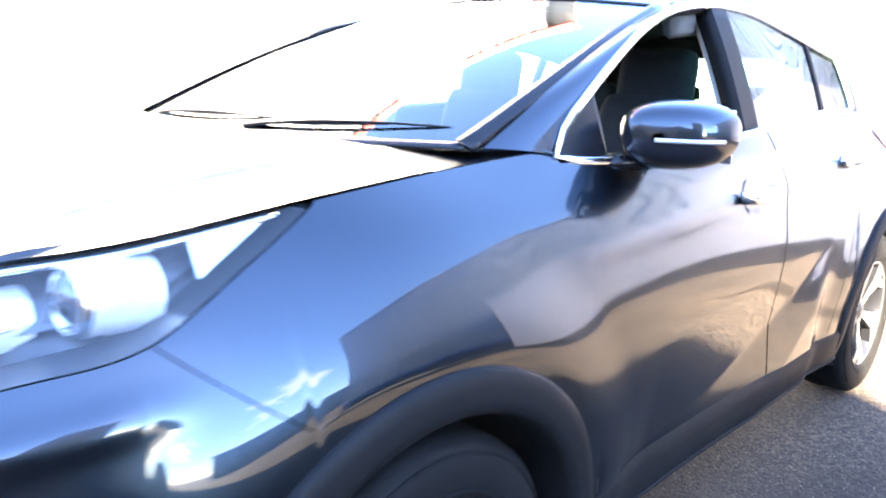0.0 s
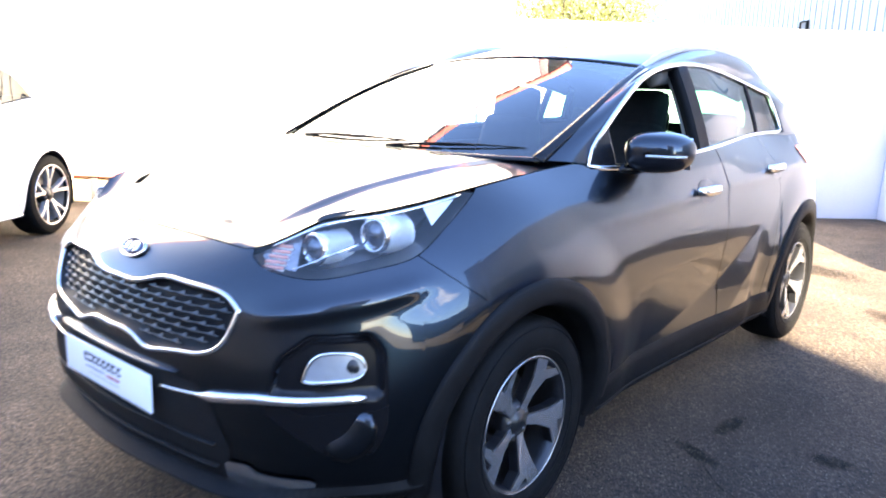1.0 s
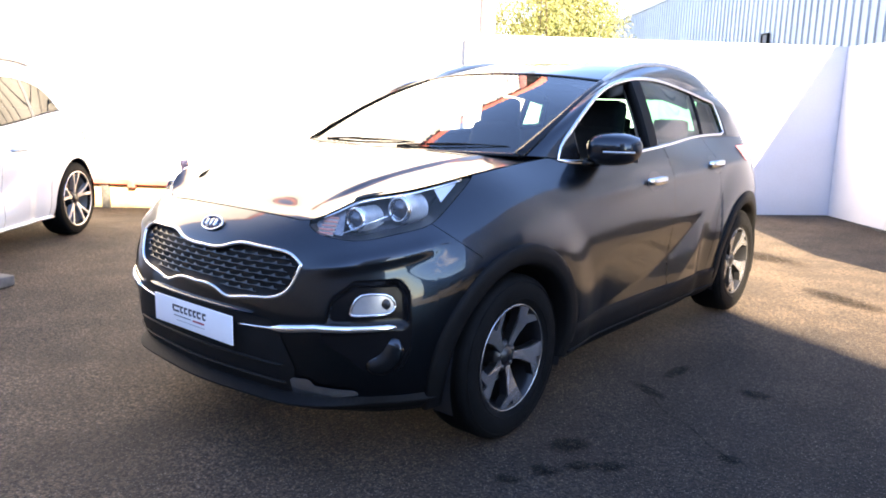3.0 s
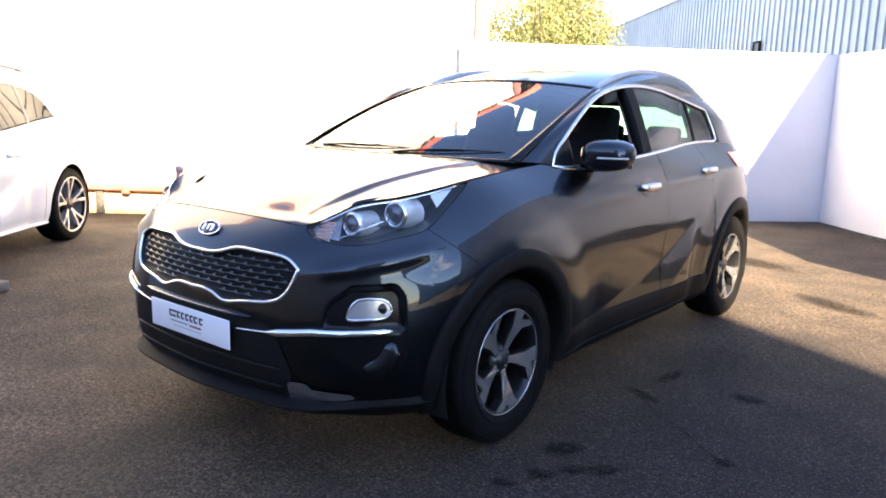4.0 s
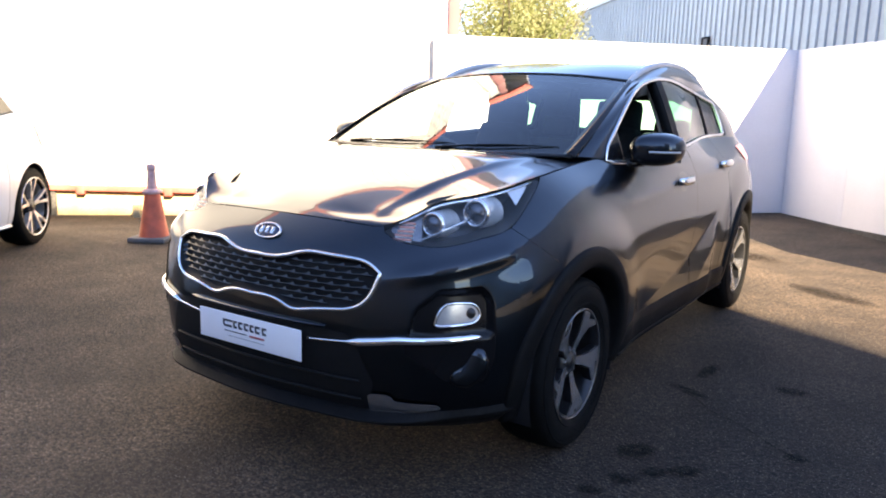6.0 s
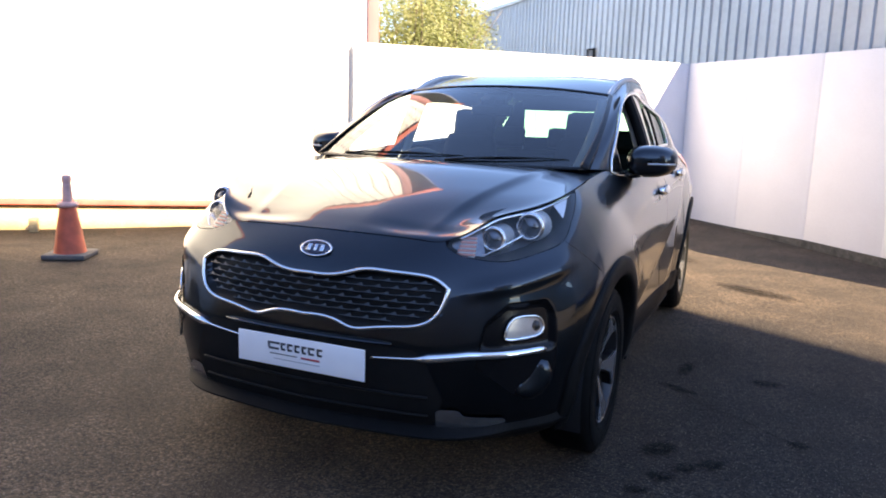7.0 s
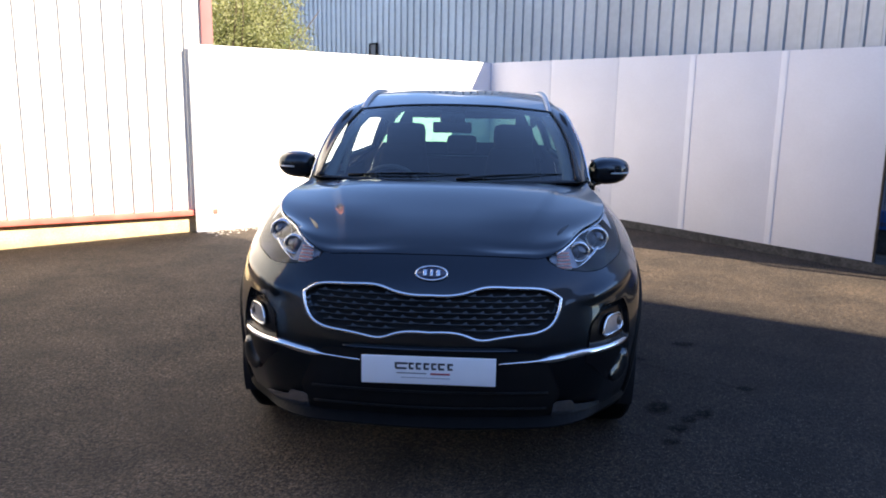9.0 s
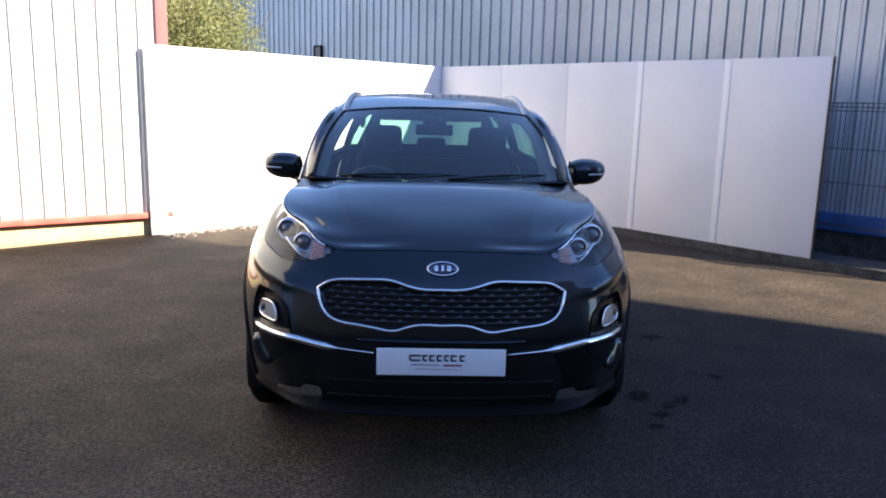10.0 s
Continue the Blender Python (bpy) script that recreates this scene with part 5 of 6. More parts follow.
# ---- car: wheels ----
def wheel(c, owner, face, body, outline=None):
    w = thing_part("wheel", owner)
    w.matrix_basis = Matrix.Translation((0.795, c, WHEEL_Z))
    tyre = [(0.222, 0.095), (0.232, 0.108), (0.262, 0.117), (0.300, 0.116), (0.326, 0.107), (0.340, 0.092), (0.3445, 0.070), (0.345, 0.03), (0.345, -0.05), (0.335, -0.095), (0.28, -0.11), (0.21, -0.10)]
    t = part("tyre", lathe(tyre, 72), RUBBER, w, "black rubber tyre with faint sidewall lettering")
    for r, x in ((0.318, 0.1115), (0.248, 0.1135)):
        a = np.linspace(0, 2 * math.pi, 60, endpoint=False)
        part("sidewall_ring", tube(np.stack([np.full(60, x), r * np.cos(a), r * np.sin(a)], 1), 0.005, 0.005, np.tile((1.0, 0, 0), (60, 1)), 6, True), RUBBER, t)
    part("rim", lathe([(0.225, 0.088), (0.224, 0.100), (0.217, 0.104), (0.211, 0.098), (0.205, 0.06), (0.200, -0.04), (0.21, -0.09)], 72), body, w, "alloy rim barrel")
    part("rim_lip", lathe([(0.224, 0.1005), (0.2234, 0.1040), (0.2205, 0.1048), (0.2175, 0.1005)], 72), ALLOY, w, "machined rim lip")
    part("brake_disc", lathe([(0.06, -0.01), (0.15, -0.01), (0.152, -0.03), (0.06, -0.03)], 40), DISC, w, "worn steel brake disc")
    part("hub", lathe([(0.0, 0.078), (0.026, 0.078), (0.030, 0.072), (0.062, 0.066), (0.070, 0.05), (0.070, -0.02)], 30), ALLOY_DARK, w, "dark hub with centre cap")
    for k in range(5):
        q = radians(72 * k + 90)
        turn = Matrix.Rotation(q, 4, "X")
        sp = spoke(outline or y_outline)
        bmesh.ops.transform(sp, matrix=turn, verts=sp.verts)
        spk = part("spoke", sp, body, w, "painted twin spoke", smooth=False)
        fc = spoke_face(outline or y_outline)
        bmesh.ops.transform(fc, matrix=turn, verts=fc.verts)
        part("spoke_face", fc, face, spk, "machined spoke face", smooth=False)
        nut = lathe([(0.0, 0.072), (0.008, 0.072), (0.009, 0.06)], 10)
        bmesh.ops.translate(nut, vec=(0, 0.048, 0), verts=nut.verts)
        bmesh.ops.transform(nut, matrix=Matrix.Rotation(q + radians(36), 4, "X"), verts=nut.verts)
        part("wheel_nut", nut, DISC, w)
    return w


def thing_part(name, parent):
    ob = new(name)
    ob.parent = parent
    return ob


def slab(outline, x_of, depth):
    """An outline of (radius, across) raised to a slab whose face follows x_of(radius)."""
    bm = bmesh.new()
    top = [bm.verts.new((x_of(r), r, t)) for r, t in outline]
    bm.faces.new(top)
    bm.normal_update()
    if bm.faces[:][0].normal.x < 0:
        bmesh.ops.reverse_faces(bm, faces=bm.faces[:])
    ext = bmesh.ops.extrude_face_region(bm, geom=bm.faces[:])
    bmesh.ops.translate(bm, vec=(-depth, 0, 0), verts=[g for g in ext["geom"] if isinstance(g, bmesh.types.BMVert)])
    bmesh.ops.recalc_face_normals(bm, faces=bm.faces[:])
    return bm


def spoke_height(r):
    return 0.070 + 0.030 * smoothstep(0.03, 0.21, r)


def y_outline(grow):
    """A lopsided Y: a stem that widens into one broad paddle straight out to the rim and one narrow arm bent round to it."""
    pts = [(0.044, -0.013), (0.095, -0.016), (0.158, -0.033), (0.193, -0.098), (0.206, -0.066), (0.187, -0.006), (0.2175, -0.004), (0.2075, 0.062), (0.145, 0.034), (0.095, 0.023), (0.044, 0.017)]
    c = np.mean(pts, 0)
    out = []
    for r, t in pts:
        d = math.hypot(r - c[0], t - c[1])
        k = 1 + grow / d if math.hypot(r, t) < 0.2 else 1
        out.append((c[0] + (r - c[0]) * k, c[1] + (t - c[1]) * k))
    return out


def twin_outline(grow):
    """A slim V of two arms that part near the hub."""
    half = [(0.046, 0.010), (0.100, 0.020), (0.160, 0.038), (0.208, 0.058), (0.2125, 0.034), (0.160, 0.018), (0.112, 0.006)]
    return [(r, t + (grow if i < 4 else 0)) for i, (r, t) in enumerate(half)] + [(r, -t - (grow if i > 2 else 0)) for i, (r, t) in enumerate(half[::-1])]


def spoke(outline):
    return slab(outline(0.004), lambda r: spoke_height(r) - 0.003, 0.035)


def spoke_face(outline):
    return slab(outline(0.0), lambda r: spoke_height(r) + 0.002, 0.004)


front_wheel = wheel(0.0, car, ALLOY, ALLOY_DARK)
front_wheel.matrix_basis = Matrix.Translation((0.795, 0.0, WHEEL_Z)) @ Matrix.Rotation(-0.50, 4, "X")


def copy_part(src, m):
    """A copy of a part and its pieces under the same thing."""
    made = {src: src.copy()}
    scene.collection.objects.link(made[src])
    for o in src.children_recursive:
        made[o] = o.copy()
        scene.collection.objects.link(made[o])
        made[o].parent = made[o.parent]
    made[src].matrix_basis = m
    return made[src]


copy_part(front_wheel, Matrix.Translation((0.795, 2.67, WHEEL_Z)) @ Matrix.Rotation(0.5, 4, "X"))
for c in AXLES:
    copy_part(front_wheel, Matrix.Translation((-0.795, c, WHEEL_Z)) @ Matrix.Rotation(math.pi, 4, "Z") @ Matrix.Rotation(0.3, 4, "X"))

# ---- car: cabin ----
dash_x = np.linspace(-0.72, 0.72, 25)
prof = [(0.20, 1.10), (0.42, 1.098), (0.62, 1.085), (0.74, 1.05), (0.78, 0.95), (0.72, 0.70), (0.66, 0.45)]
dp = np.zeros((25, len(prof), 3))
for j, (y, z) in enumerate(prof):
    dp[:, j] = np.stack([dash_x, y + 0.10 * (np.abs(dash_x) / 0.72) ** 2, z - 0.012 * (np.abs(dash_x) / 0.7) ** 2 + (0.018 * np.exp(-(((dash_x + 0.37) / 0.17) ** 2)) if 1 < j < 4 else 0)], 1)
part("dashboard", sheet(dp), DARK_TRIM, car, "dark plastic dashboard")
a = np.linspace(0, 2 * math.pi, 40, endpoint=False)
wheel_m = Matrix.Translation((-0.37, 0.92, 0.985)) @ Matrix.Rotation(radians(24), 4, "X")
rim_pts = np.array([tuple(wheel_m @ Vector((0.185 * math.cos(q), 0, 0.185 * math.sin(q)))) for q in a])
steer = part("steering_wheel", tube(rim_pts, 0.03, 0.03, np.tile((0, 0.9, 0.4), (40, 1)), 8, True), STEER, car, "dark leather steering wheel")
hubm = box((0.16, 0.05, 0.11), (0, 0, 0), 0.02)
bmesh.ops.transform(hubm, matrix=wheel_m, verts=hubm.verts)
part("steering_hub", hubm, STEER, steer)
for q in (0, 180, 270):
    b = box((0.12, 0.02, 0.035), (0.12, 0, 0), 0.006)
    bmesh.ops.transform(b, matrix=wheel_m @ Matrix.Rotation(radians(-q), 4, "Y"), verts=b.verts)
    part("steering_spoke", b, SILVER if q != 270 else STEER, steer)


def cushion(size, at, turn=0.0, bevel=0.06):
    bm = box(size, (0, 0, 0), bevel)
    bmesh.ops.transform(bm, matrix=Matrix.Translation(at) @ Matrix.Rotation(radians(turn), 4, "X"), verts=bm.verts)
    return bm


for sx in (-0.37, 0.37):
    seat = part("front_seat", cushion((0.50, 0.52, 0.20), (sx, 1.20, 0.62)), DARK, car, "dark cloth front seat")
    back_bm = box((0.48, 0.16, 0.64), (0, 0, 0), 0.06)
    for vert in back_bm.verts:
        vert.co.x *= 1 - 0.38 * smoothstep(0.05, 0.32, vert.co.z)
    bmesh.ops.transform(back_bm, matrix=Matrix.Translation((sx, 1.56, 0.92)) @ Matrix.Rotation(radians(-12), 4, "X"), verts=back_bm.verts)
    part("seat_back", back_bm, DARK, seat)
    part("headrest", cushion((0.27, 0.11, 0.23), (sx + 0.012, 1.63, 1.275), -10, 0.05), DARK, seat)
    for px in (-0.06, 0.06):
        part("headrest_post", tube(np.array([(sx + px, 1.60, 1.16), (sx + px, 1.625, 1.30)]), 0.012, 0.012, np.tile((1.0, 0, 0), (2, 1)), 6), CHROME, seat)
bench = part("rear_bench", cushion((1.30, 0.50, 0.18), (0, 2.10, 0.64)), DARK, car, "dark cloth rear bench")
part("bench_back", cushion((1.28, 0.15, 0.50), (0, 2.46, 0.86), -16), DARK, bench)
for sx in (-0.42, 0.0, 0.42):
    part("headrest", cushion((0.24, 0.09, 0.15), (sx, 2.53, 1.195), -10, 0.04), DARK, bench)
part("parcel_shelf", box((1.25, 0.62, 0.02), (0, 2.88, 1.05), 0.005), DARK_TRIM, car)
part("tailgate_header", box((0.90, 0.05, 0.12), (0, 2.93, 1.455), 0.02), DARK_TRIM, car, "dark tailgate inner header")
trim_bm = box((0.26, 0.05, 0.40), (0.57, 2.93, 1.26))
for vert in trim_bm.verts:
    if vert.co.z > 1.3 and vert.co.x > 0.5:
        vert.co.x = 0.50
both("tailgate_side_trim", trim_bm, DARK_TRIM, car, "dark tailgate inner side")
h2 = coons(roof_mid, roof_side, header, roof_rear, 14, 24)
lin = np.concatenate([h2[:0:-1] * (-1, 1, 1), h2]) * (0.97, 1, 1) + (0, 0, -0.035)
part("headlining", sheet(lin), LINER, car, "grey cloth headlining")
both("door_card", box((0.03, 1.75, 0.62), (0.765, 1.38, 0.76), 0.01), DARK_TRIM, car, "dark inner door trim")
both("pillar_trim", tube(screen_edge(np.linspace(0.02, 1, 16)) + (-0.045, 0.02, -0.03), 0.06, 0.03, None, 6), LINER, car, "grey inner pillar trim")
rail_y = np.linspace(1.24, 2.45, 24)
both("cant_rail_trim", tube(flank(rail_y, window_top(rail_y) - 0.038) + (-0.075, 0, 0), 0.05, 0.10, None, 8), LINER, car, "grey roof side trim")
both("centre_pillar_trim", tube(flank(np.full(8, 1.43), np.linspace(1.02, 1.47, 8)) + (-0.06, 0, 0), 0.10, 0.04, np.tile((1.0, 0, 0), (8, 1)), 6), PILLAR_GREY, car, "pale grey centre pillar trim")
mir = part("cabin_mirror", box((0.235, 0.03, 0.065), (-0.01, 0.985, 1.385), 0.012), GLOSS_BLACK, car, "black cabin mirror")
part("mirror_stem", box((0.035, 0.05, 0.07), (-0.01, 1.0, 1.425), 0.008), GLOSS_BLACK, mir)
part("sensor_housing", box((0.15, 0.13, 0.05), (-0.01, 1.055, 1.445), 0.012, Matrix.Rotation(radians(22), 4, "X")), GLOSS_BLACK, car, "black sensor housing")


# ---- the white car beside the hut ----
white = thing("white_car", "white estate car with silver alloy wheels parked by the white building", "car", at=Matrix.Translation((-3.816, -1.82, 0)) @ Matrix.Rotation(math.atan2(0.62, 0.785), 4, "Z"))
w_belt = Spline((0.4, 1.0, 1.7, 2.4, 2.75, 3.6), (1.02, 1.03, 1.065, 1.13, 1.16, 1.16))
w_top = Spline((0.4, 0.7, 1.1, 1.7, 2.2, 2.5, 2.66, 2.76), (1.03, 1.22, 1.40, 1.46, 1.45, 1.395, 1.30, 1.165))


def w_flank(y, z):
    y, z = np.broadcast_arrays(np.asarray(y, float), np.asarray(z, float))
    b = w_belt(y)
    x = girth(s_at_y(y.ravel()), b.ravel())[:, 0].reshape(y.shape)
    up = z - b
    return np.stack([x - 0.01 - 0.26 * up - 0.25 * up * up, y, z], -1)


def w_pane(y0, y1, lo, hi, out, n=20):
    y = np.linspace(y0, y1, n)
    v = np.linspace(0, 1, 10)
    z = lo(y)[:, None] * (1 - v) + np.maximum(hi(y), lo(y) + 0.002)[:, None] * v
    p = w_flank(np.repeat(y[:, None], 10, 1), z)
    p[..., 0] += out
    return sheet(p)


w_low = lambda s: arch_low(plan_y(s), 0.22, ARCH_R - 0.02)
both("front_door", skin(span(SY[0.505], SY[1.53]), w_low, lambda s: w_belt(plan_y(s)), 40, 24), WHITE_PAINT, white)
both("rear_door", skin(lambda u, v: SY[1.535] + (SY[2.30] - SY[1.535] - 0.1) * u, w_low, lambda s: w_belt(plan_y(s)), 60, 24), WHITE_PAINT, white)
both("rear_quarter", skin(lambda u, v: SY[2.30] - 0.096 + (SY[3.10] - SY[2.30] + 0.096) * u, w_low, lambda s: w_belt(plan_y(s)), 90, 24), WHITE_PAINT, white)
part("tailgate", skin(lambda u, v: SY[3.10] + (2 * (K[-1] - SY[3.10])) * u, lambda s: 0.27 + 0 * s, lambda s: 1.16 + 0 * s, 60, 24), WHITE_PAINT, white)
both("front_wing", skin(span(SY[-0.24], SY[0.50]), w_low, lambda s: 1.0 + 0 * s, 60, 24), WHITE_PAINT, white)
part("nose", skin(lambda u, v: (2 * u - 1) * SY[-0.24], lambda s: arch_low(plan_y(np.abs(s)), 0.25, ARCH_R), lambda s: np.maximum(0.93 + 0 * s, arch_low(plan_y(np.abs(s)), 0.25, ARCH_R) + 0.01), 80, 20), WHITE_PAINT, white)
part("bonnet", sheet(whole - (0, 0, 0.03)), WHITE_PAINT, white)
part("windscreen", sheet(full_screen - (0, 0, 0.04)), GLASS_DARK, white, "dark windscreen")
both("side_window", w_pane(0.75, 2.24, lambda y: w_belt(y) + 0.012, lambda y: w_top(y) - 0.01, 0.003), GLASS_DARK, white, "dark tinted side glass")
both("quarter_window", w_pane(2.28, 2.72, lambda y: w_belt(y) + 0.012, lambda y: w_top(y) - 0.01, 0.003), GLASS_DARK, white, "dark tinted quarter glass")
roof_line = Spline((0.4, 1.1, 1.7, 2.2, 2.8, 3.12), (1.06, 1.47, 1.56, 1.57, 1.53, 1.46))
both("side_frame", w_pane(0.42, 3.05, lambda y: np.where(y < 2.76, np.maximum(w_top(y), w_belt(y)), w_belt(y)), lambda y: roof_line(y), 0.0, 60), WHITE_PAINT, white)
yy2 = np.linspace(0.42, 3.05, 40)
edge_l = w_flank(yy2, roof_line(yy2))
cross = np.linspace(-1, 1, 15)
top_pts = np.stack([edge_l[:, None, 0] * cross[None], np.repeat(edge_l[:, None, 1], 15, 1), edge_l[:, None, 2] + 0.07 * (1 - cross[None] ** 2) * smoothstep(0.6, 1.4, yy2)[:, None]], -1)
part("roof", sheet(top_pts), WHITE_PAINT, white)
wl = girth(SY[3.10], 1.16).ravel()
back = coons(lambda v: np.stack([0 * v - wl[0], wl[1] + 0.0 * v, 1.16 + 0.30 * v], 1) * (1, 1, 1) + np.outer(v, (0.30, -0.05, 0)), lambda v: np.stack([0 * v + wl[0], wl[1] + 0.0 * v, 1.16 + 0.30 * v], 1) + np.outer(v, (-0.30, -0.05, 0)), lambda u: np.stack([(2 * u - 1) * wl[0], wl[1] + 0.35 * (1 - (2 * u - 1) ** 2), 1.16 + 0 * u], 1), lambda u: np.stack([(2 * u - 1) * (wl[0] - 0.30), wl[1] - 0.05 + 0.1 * (1 - (2 * u - 1) ** 2), 1.46 + 0.05 * (1 - (2 * u - 1) ** 2)], 1), 16, 10)
part("rear_window", sheet(back), GLASS_DARK, white, "dark rear window")
yr2 = np.linspace(0.95, 2.60, 30)
rl = w_flank(yr2, roof_line(yr2)) + np.stack([np.full(30, -0.03), 0 * yr2, 0.045 * np.sin(math.pi * np.linspace(0, 1, 30)) ** 0.4], 1)
both("roof_rail", tube(rl, 0.034, 0.030, None, 8), RAIL_GREY, white, "grey roof rail")
both("window_post", w_pane(1.42, 1.50, lambda y: w_belt(y) + 0.004, lambda y: w_top(y), 0.006, 4), RAIL_GREY, white, "grey window post")
both("window_post", w_pane(2.235, 2.285, lambda y: w_belt(y) + 0.004, lambda y: w_top(y), 0.006, 4), RAIL_GREY, white, "grey window post")
hs = s_at_y(np.linspace(1.68, 1.88, 12))
both("door_handle", tube(girth(hs, np.full(12, 0.87), 0.026 - 0.02 * np.linspace(-1, 1, 12) ** 6), 0.03, 0.018, np.tile((1.0, 0, 0), (12, 1)), 8), WHITE_PAINT, white, "body coloured door handle")
both("tail_lamp", skin(span(s_at_y(2.93), s_at_y(3.2)), lambda s: 0.86 + 0 * s, lambda s: 1.05 + 0 * s, 10, 8, 0.008), TAIL_RED, white, "red tail lamp")
both("sill", tube(girth(np.linspace(s_at_y(0.42), s_at_y(2.25), 30), np.full(30, 0.235), 0.004), 0.05, 0.03, None, 8), WHITE_PAINT, white, "white sill moulding")
part("underbody", box((1.2, 3.9, 0.22), (0, 1.35, 0.36), 0.02), DARK_TRIM, white)
for c in AXLES:
    ang = np.linspace(radians(-20), radians(200), 30)
    lin2 = np.zeros((30, 3, 3))
    for j, x in enumerate((0.885, 0.75, 0.5)):
        lin2[:, j] = np.stack([np.full(30, x), c + 0.392 * np.cos(ang), WHEEL_Z + 0.392 * np.sin(ang)], 1)
    both("wheel_well", sheet(lin2), DARK_TRIM, white)
    both("well_wall", box((0.02, 0.80, 0.60), (0.50, c, 0.44)), DARK_TRIM, white)
white_wheel = wheel(2.67, white, ALLOY_BRIGHT, ALLOY_BRIGHT, twin_outline)
for piece in white_wheel.children:
    if not piece.name.startswith("tyre"):
        piece.matrix_basis = Matrix.Translation((0.017, 0, 0)) @ Matrix.Diagonal((1, 1.17, 1.17, 1))
copy_part(white_wheel, Matrix.Translation((0.795, 0, WHEEL_Z)))
for c in AXLES:
    copy_part(white_wheel, Matrix.Translation((-0.795, c, WHEEL_Z)) @ Matrix.Rotation(math.pi, 4, "Z"))


# ---- cones ----
def traffic_cone(x, y, turn, label):
    c = thing("traffic_cone", label, "traffic cone", "cones in the yard", Matrix.Translation((x, y, 0)) @ Matrix.Rotation(turn, 4, "Z"))
    part("base", box((0.36, 0.36, 0.045), (0, 0, 0.0225), 0.012), CONE_BASE, c, "worn grey rubber base")
    part("body", lathe([(0.135, 0.045), (0.130, 0.06), (0.070, 0.44), (0.068, 0.46), (0.03, 0.462)], 28, "z"), CONE_RED, c, "faded red plastic cone body")
    part("collar", lathe([(0.070, 0.440), (0.088, 0.446), (0.090, 0.468), (0.066, 0.486), (0.040, 0.490)], 11, "z"), CONE_SLEEVE, c, "ragged end of the sleeve")
    part("sleeve", lathe([(0.046, 0.485), (0.042, 0.56), (0.036, 0.64), (0.033, 0.66)], 24, "z"), CONE_SLEEVE, c, "dirty pale reflective sleeve")
    part("tip", lathe([(0.034, 0.655), (0.040, 0.665), (0.040, 0.70), (0.030, 0.718), (0.0, 0.72)], 24, "z"), CONE_SLEEVE, c, "pale worn cone tip")
    return c


traffic_cone(-4.17, 1.63, 0.5, "red traffic cone with worn sleeve near the white building")
banded = thing("traffic_cone", "orange and white banded traffic cone beside the white car", "traffic cone", "cones in the yard", Matrix.Translation((-3.225, -0.61, 0)) @ Matrix.Rotation(0.35, 4, "Z"))
part("base", box((0.36, 0.36, 0.075), (0, 0, 0.0375), 0.010), CONE_BASE, banded, "thick grey rubber base")
part("body", lathe([(0.135, 0.074), (0.128, 0.09), (0.034, 0.66), (0.038, 0.68), (0.030, 0.70), (0.0, 0.702)], 28, "z"), AMBER_BAND, banded, "faded orange cone body")
part("band", lathe([(0.1085, 0.225), (0.1088, 0.228), (0.0725, 0.448), (0.072, 0.45)], 28, "z"), WHITE_BAND, banded, "white reflective band")


# ---- bush behind the boards ----
def bush(at, radius, foot, top):
    rng = random.Random(7)
    b = thing("bush", "sunlit yellow-green shrub growing behind the board fence", "bush", at=Matrix.Translation((*at, 0)))
    stems = []
    tips = []
    for i in range(26):
        a, lean = rng.uniform(0, 6.28), rng.uniform(0.2, 0.85)
        z1 = rng.uniform(0.7, 1.0) * top
        pts = []
        for k in range(7):
            f = k / 6
            pts.append((math.cos(a) * radius * lean * f**1.3 + rng.uniform(-0.05, 0.05) * f, math.sin(a) * radius * lean * f**1.3 + rng.uniform(-0.05, 0.05) * f, z1 * f))
        stems.append(tube(np.array(pts), 0.05, 0.05, np.tile((1.0, 0.1, 0), (7, 1)), 5, taper=np.linspace(1, 0.2, 7)))
        tips += [Vector(p) for p in pts[2:]]
    part("stem", join(*stems), BARK, b)
    verts, faces = [], []
    while len(faces) < 70000:
        c = rng.choice(tips) + Vector((rng.gauss(0, 0.22), rng.gauss(0, 0.22), rng.gauss(0, 0.25)))
        h = (c.z - foot) / (top - foot)
        if h < 0 or h > 1.05:
            continue
        reach = radius * (0.85 + 0.35 * noise.noise(c * 1.7)) * (1.0 - 0.45 * max(h - 0.35, 0))
        if math.hypot(c.x, c.y) > reach:
            continue
        for _ in range(6):
            p = c + Vector((rng.gauss(0, 0.05), rng.gauss(0, 0.05), rng.gauss(0, 0.05)))
            d = Vector((rng.gauss(0, 1), rng.gauss(0, 1), rng.gauss(0.3, 1))).normalized()
            e = d.orthogonal().normalized() * rng.uniform(0.007, 0.012)
            l = rng.uniform(0.03, 0.055)
            n = len(verts)
            verts += [p, p + d * l * 0.5 + e, p + d * l, p + d * l * 0.5 - e]
            faces.append((n, n + 1, n + 2, n + 3))
    me = bpy.data.meshes.new("leaves")
    me.from_pydata([tuple(q) for q in verts], [], faces)
    me.materials.append(LEAF)
    lv = new("leaves", me)
    lv.parent = b
    lv["kind"] = "stuff"


bush((-3.52, 7.1), 1.5, 0.9, 3.35)

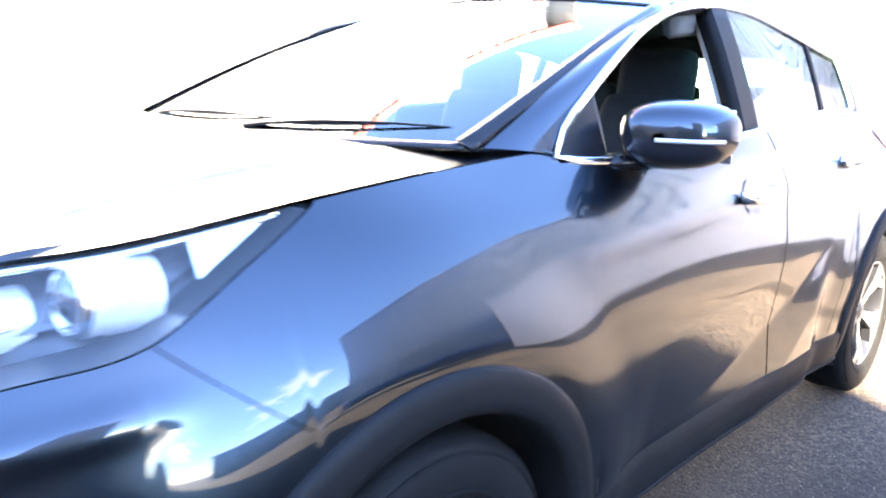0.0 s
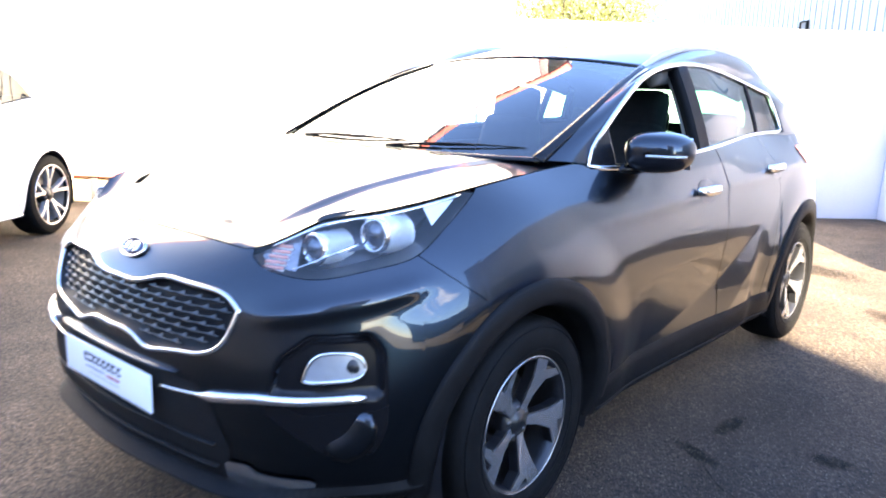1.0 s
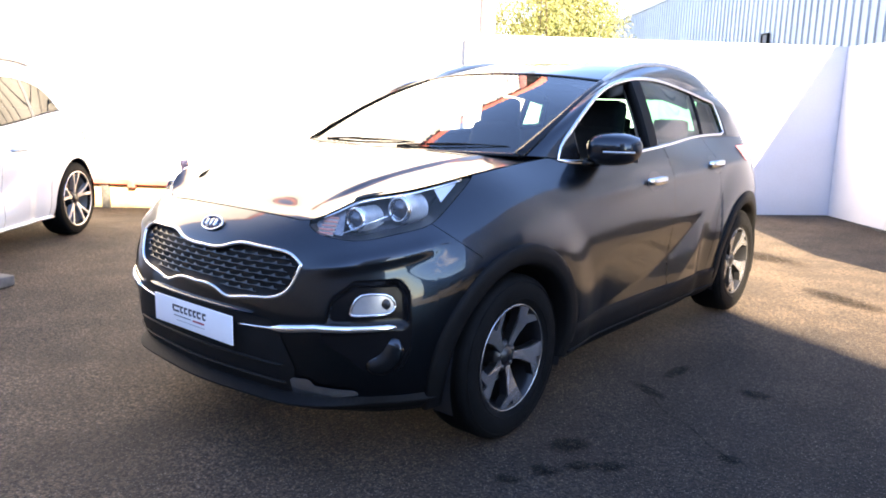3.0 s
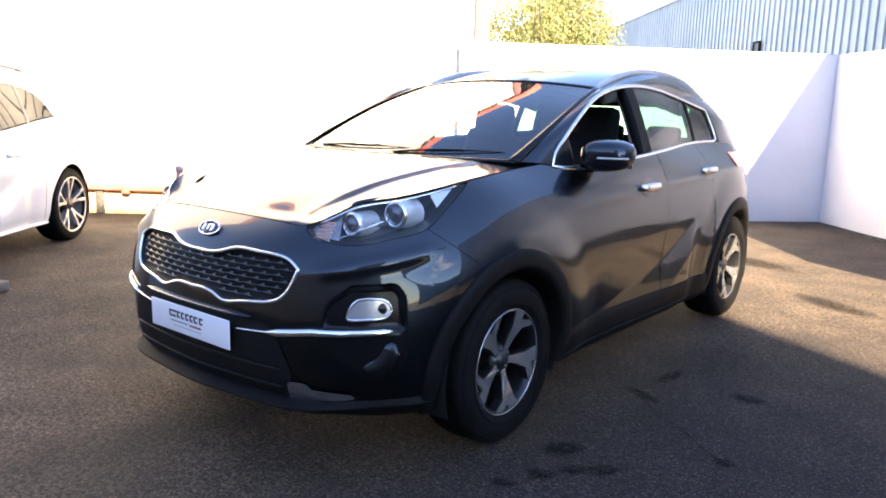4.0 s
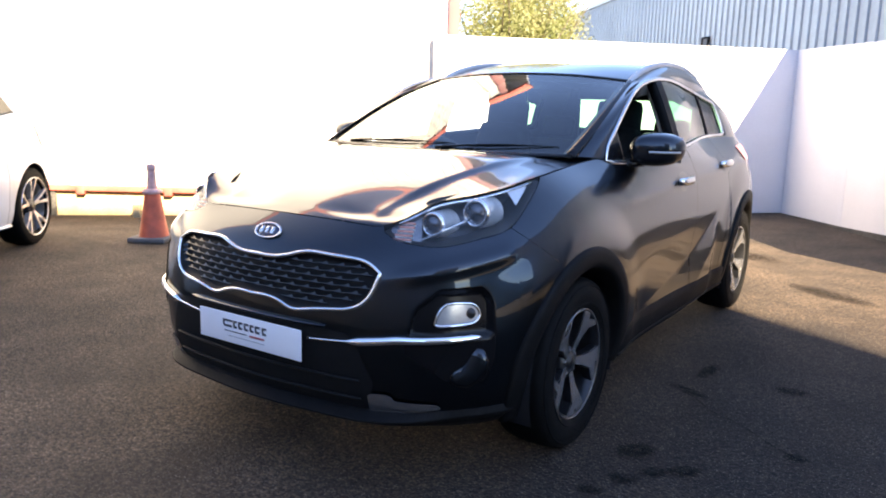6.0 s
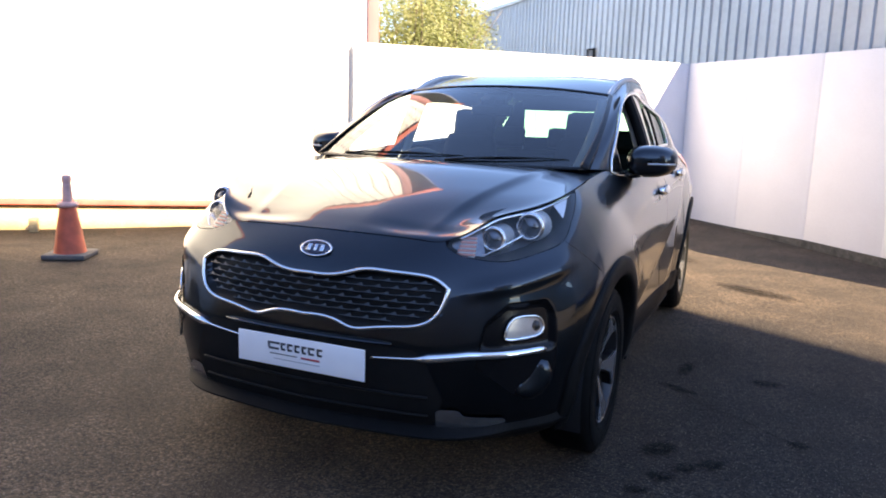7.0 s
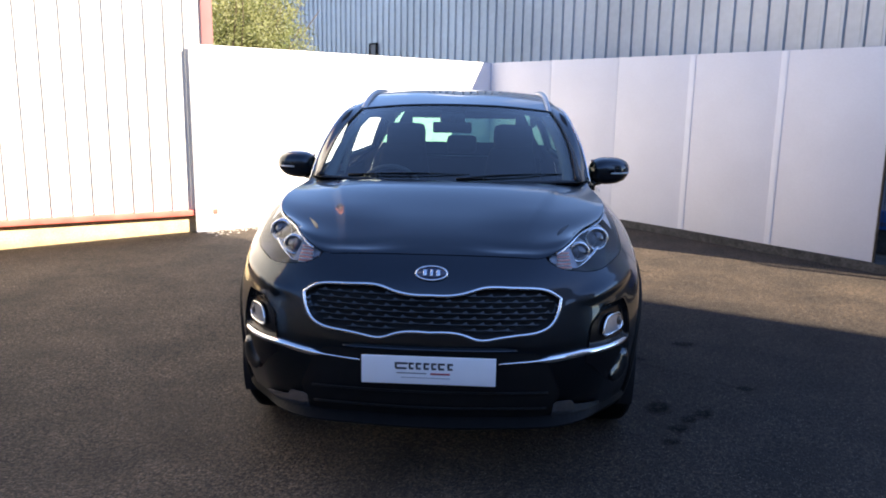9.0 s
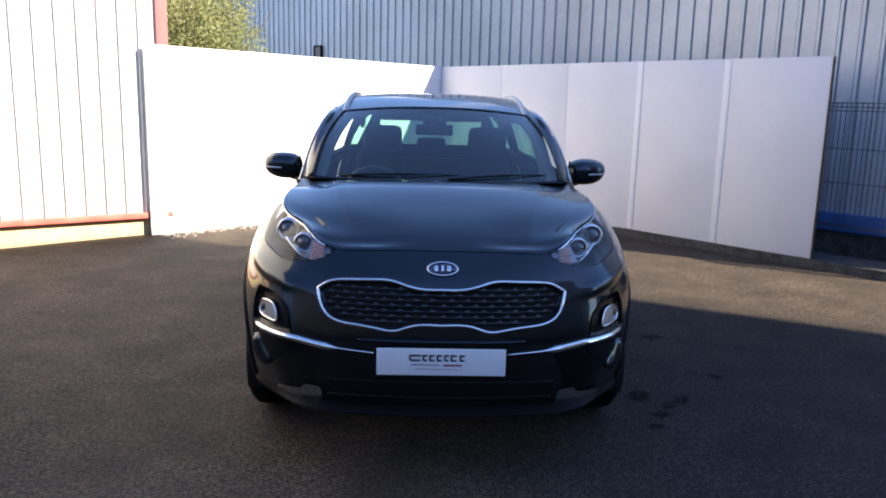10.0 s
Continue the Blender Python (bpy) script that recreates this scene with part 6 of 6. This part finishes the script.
# ---- on and by the grey building ----
hatch = thing("wall_hatch", "small dark framed hatch on the grey cladding", "hatch", at=m_grey @ Matrix.Translation(((Vector((-2.45, 12.95, 0)) - Vector((-13.0, 25.54, 0))).length, -0.035, 2.52)))
part("frame", join(box((0.30, 0.05, 0.03), (0, 0, 0.16), 0.004), box((0.03, 0.05, 0.32), (-0.135, 0, 0.0), 0.004), box((0.03, 0.05, 0.32), (0.135, 0, 0.0), 0.004)), CLADDING, hatch, "black frame")
part("leaf", box((0.25, 0.02, 0.30), (0, 0.01, 0.0), 0.003), HATCH_GREY, hatch, "grey leaf")


def mesh_fence():
    p, q = (3.78, 4.15), (5.15, 2.52)
    m, length = wall_frame(p, q)
    f = thing("mesh_fence", "dark grey welded wire mesh fence panel beyond the boards", "fence", at=m @ Matrix.Translation((0, 0.18, 0)))
    for x in (0.03, length - 0.03):
        part("post", box((0.05, 0.05, 1.70), (x, 0, 0.85), 0.005), WIRE, f)
    x = 0.08
    wire_v = bpy.data.meshes.new("wire")
    bm = box((0.007, 0.007, 1.30), (0, 0, 1.02))
    bm.to_mesh(wire_v)
    bm.free()
    wire_v.materials.append(WIRE)
    while x < length:
        w = new("wire", wire_v)
        w.parent = f
        w.matrix_basis = Matrix.Translation((x, 0, 0))
        x += 0.05
    for z in (0.40, 0.42, 0.85, 1.20, 1.58, 1.62, 1.66):
        part("rail", box((length, 0.008, 0.009), (length / 2, 0, z)), WIRE, f)


mesh_fence()


# ---- marks on the ground ----
def stain(x, y, rx, ry, turn, seed, name="oil_stain", label="dark oil stain soaked into the asphalt", mat=None):
    rng = random.Random(seed)
    n = 40
    k = [rng.uniform(0.75, 1.15) for _ in range(n)]
    k = [(k[i - 1] + 2 * k[i] + k[(i + 1) % n]) / 4 for i in range(n)]
    bm = bmesh.new()
    ring_v = [bm.verts.new((rx * k[i] * math.cos(2 * math.pi * i / n), ry * k[i] * math.sin(2 * math.pi * i / n), 0)) for i in range(n)]
    bm.faces.new(ring_v)
    ob = part(name, bm, mat or OIL)
    ob.matrix_world = Matrix.Translation((x, y, 0.003)) @ Matrix.Rotation(turn, 4, "Z")
    tagged(ob, label, "stain", "stains on the yard")
    return ob


stain(1.125, 0.11, 0.115, 0.085, 1.2, 1)
stain(1.24, -0.03, 0.075, 0.05, 0.9, 2)
stain(1.33, 0.05, 0.085, 0.055, 0.9, 12)
stain(1.17, -0.14, 0.08, 0.05, 0.5, 3)
stain(1.10, -0.29, 0.06, 0.045, 0.5, 13)
stain(1.09, 1.25, 0.17, 0.05, 1.5, 4)
stain(1.10, 0.90, 0.16, 0.05, -0.4, 9)
stain(1.50, 1.21, 0.10, 0.06, 0.2, 5)
stain(1.66, 0.44, 0.07, 0.05, 0.2, 7)
stain(0.35, 4.75, 0.55, 0.22, -0.3, 6, label="damp dark patch on the sunlit asphalt")
stain(1.35, 3.55, 0.45, 0.15, -0.5, 8, label="damp dark patch on the sunlit asphalt")
crack_pts = np.array([(1.07 + 0.60 * t_ + 0.012 * math.sin(11 * t_), 0.87 - 0.44 * t_ + 0.014 * math.sin(13 * t_ + 1), 0.0005) for t_ in np.linspace(0, 1, 26)])
crack = part("crack", tube(crack_pts, 0.007, 0.0012, None, 6, taper=0.6 + 0.4 * np.sin(np.arange(26) * 1.7)), CRACK)
tagged(crack, "thin dark crack in the asphalt", "crack")


# ---- pale rubble along the foot of the sunlit boards ----
def rubble():
    rng = random.Random(11)
    verts, faces = [], []
    for _ in range(420):
        x, y, r = rng.uniform(0.05, 2.2), -abs(rng.gauss(0.0, 0.13)) - 0.01, rng.uniform(0.006, 0.022)
        n = len(verts)
        ring = [(x + r * rng.uniform(0.7, 1.2) * math.cos(a), y + r * rng.uniform(0.7, 1.2) * math.sin(a), 0.002) for a in (0.2, 1.8, 3.3, 4.9)]
        verts += ring + [(x + rng.uniform(-0.3, 0.3) * r, y, r * rng.uniform(0.5, 0.9))]
        faces += [(n + i, n + (i + 1) % 4, n + 4) for i in range(4)]
    me = bpy.data.meshes.new("rubble")
    me.from_pydata(verts, [], faces)
    me.materials.append(RUBBLE)
    ob = new("rubble", me)
    ob.matrix_world = m_a
    tagged(ob, "pale crumbs of rubble along the fence foot", "rubble", kind="stuff")


RUBBLE = material("pale_rubble", (0.46, 0.42, 0.37), 0.95, vary=0.4, scale=12)
rubble()
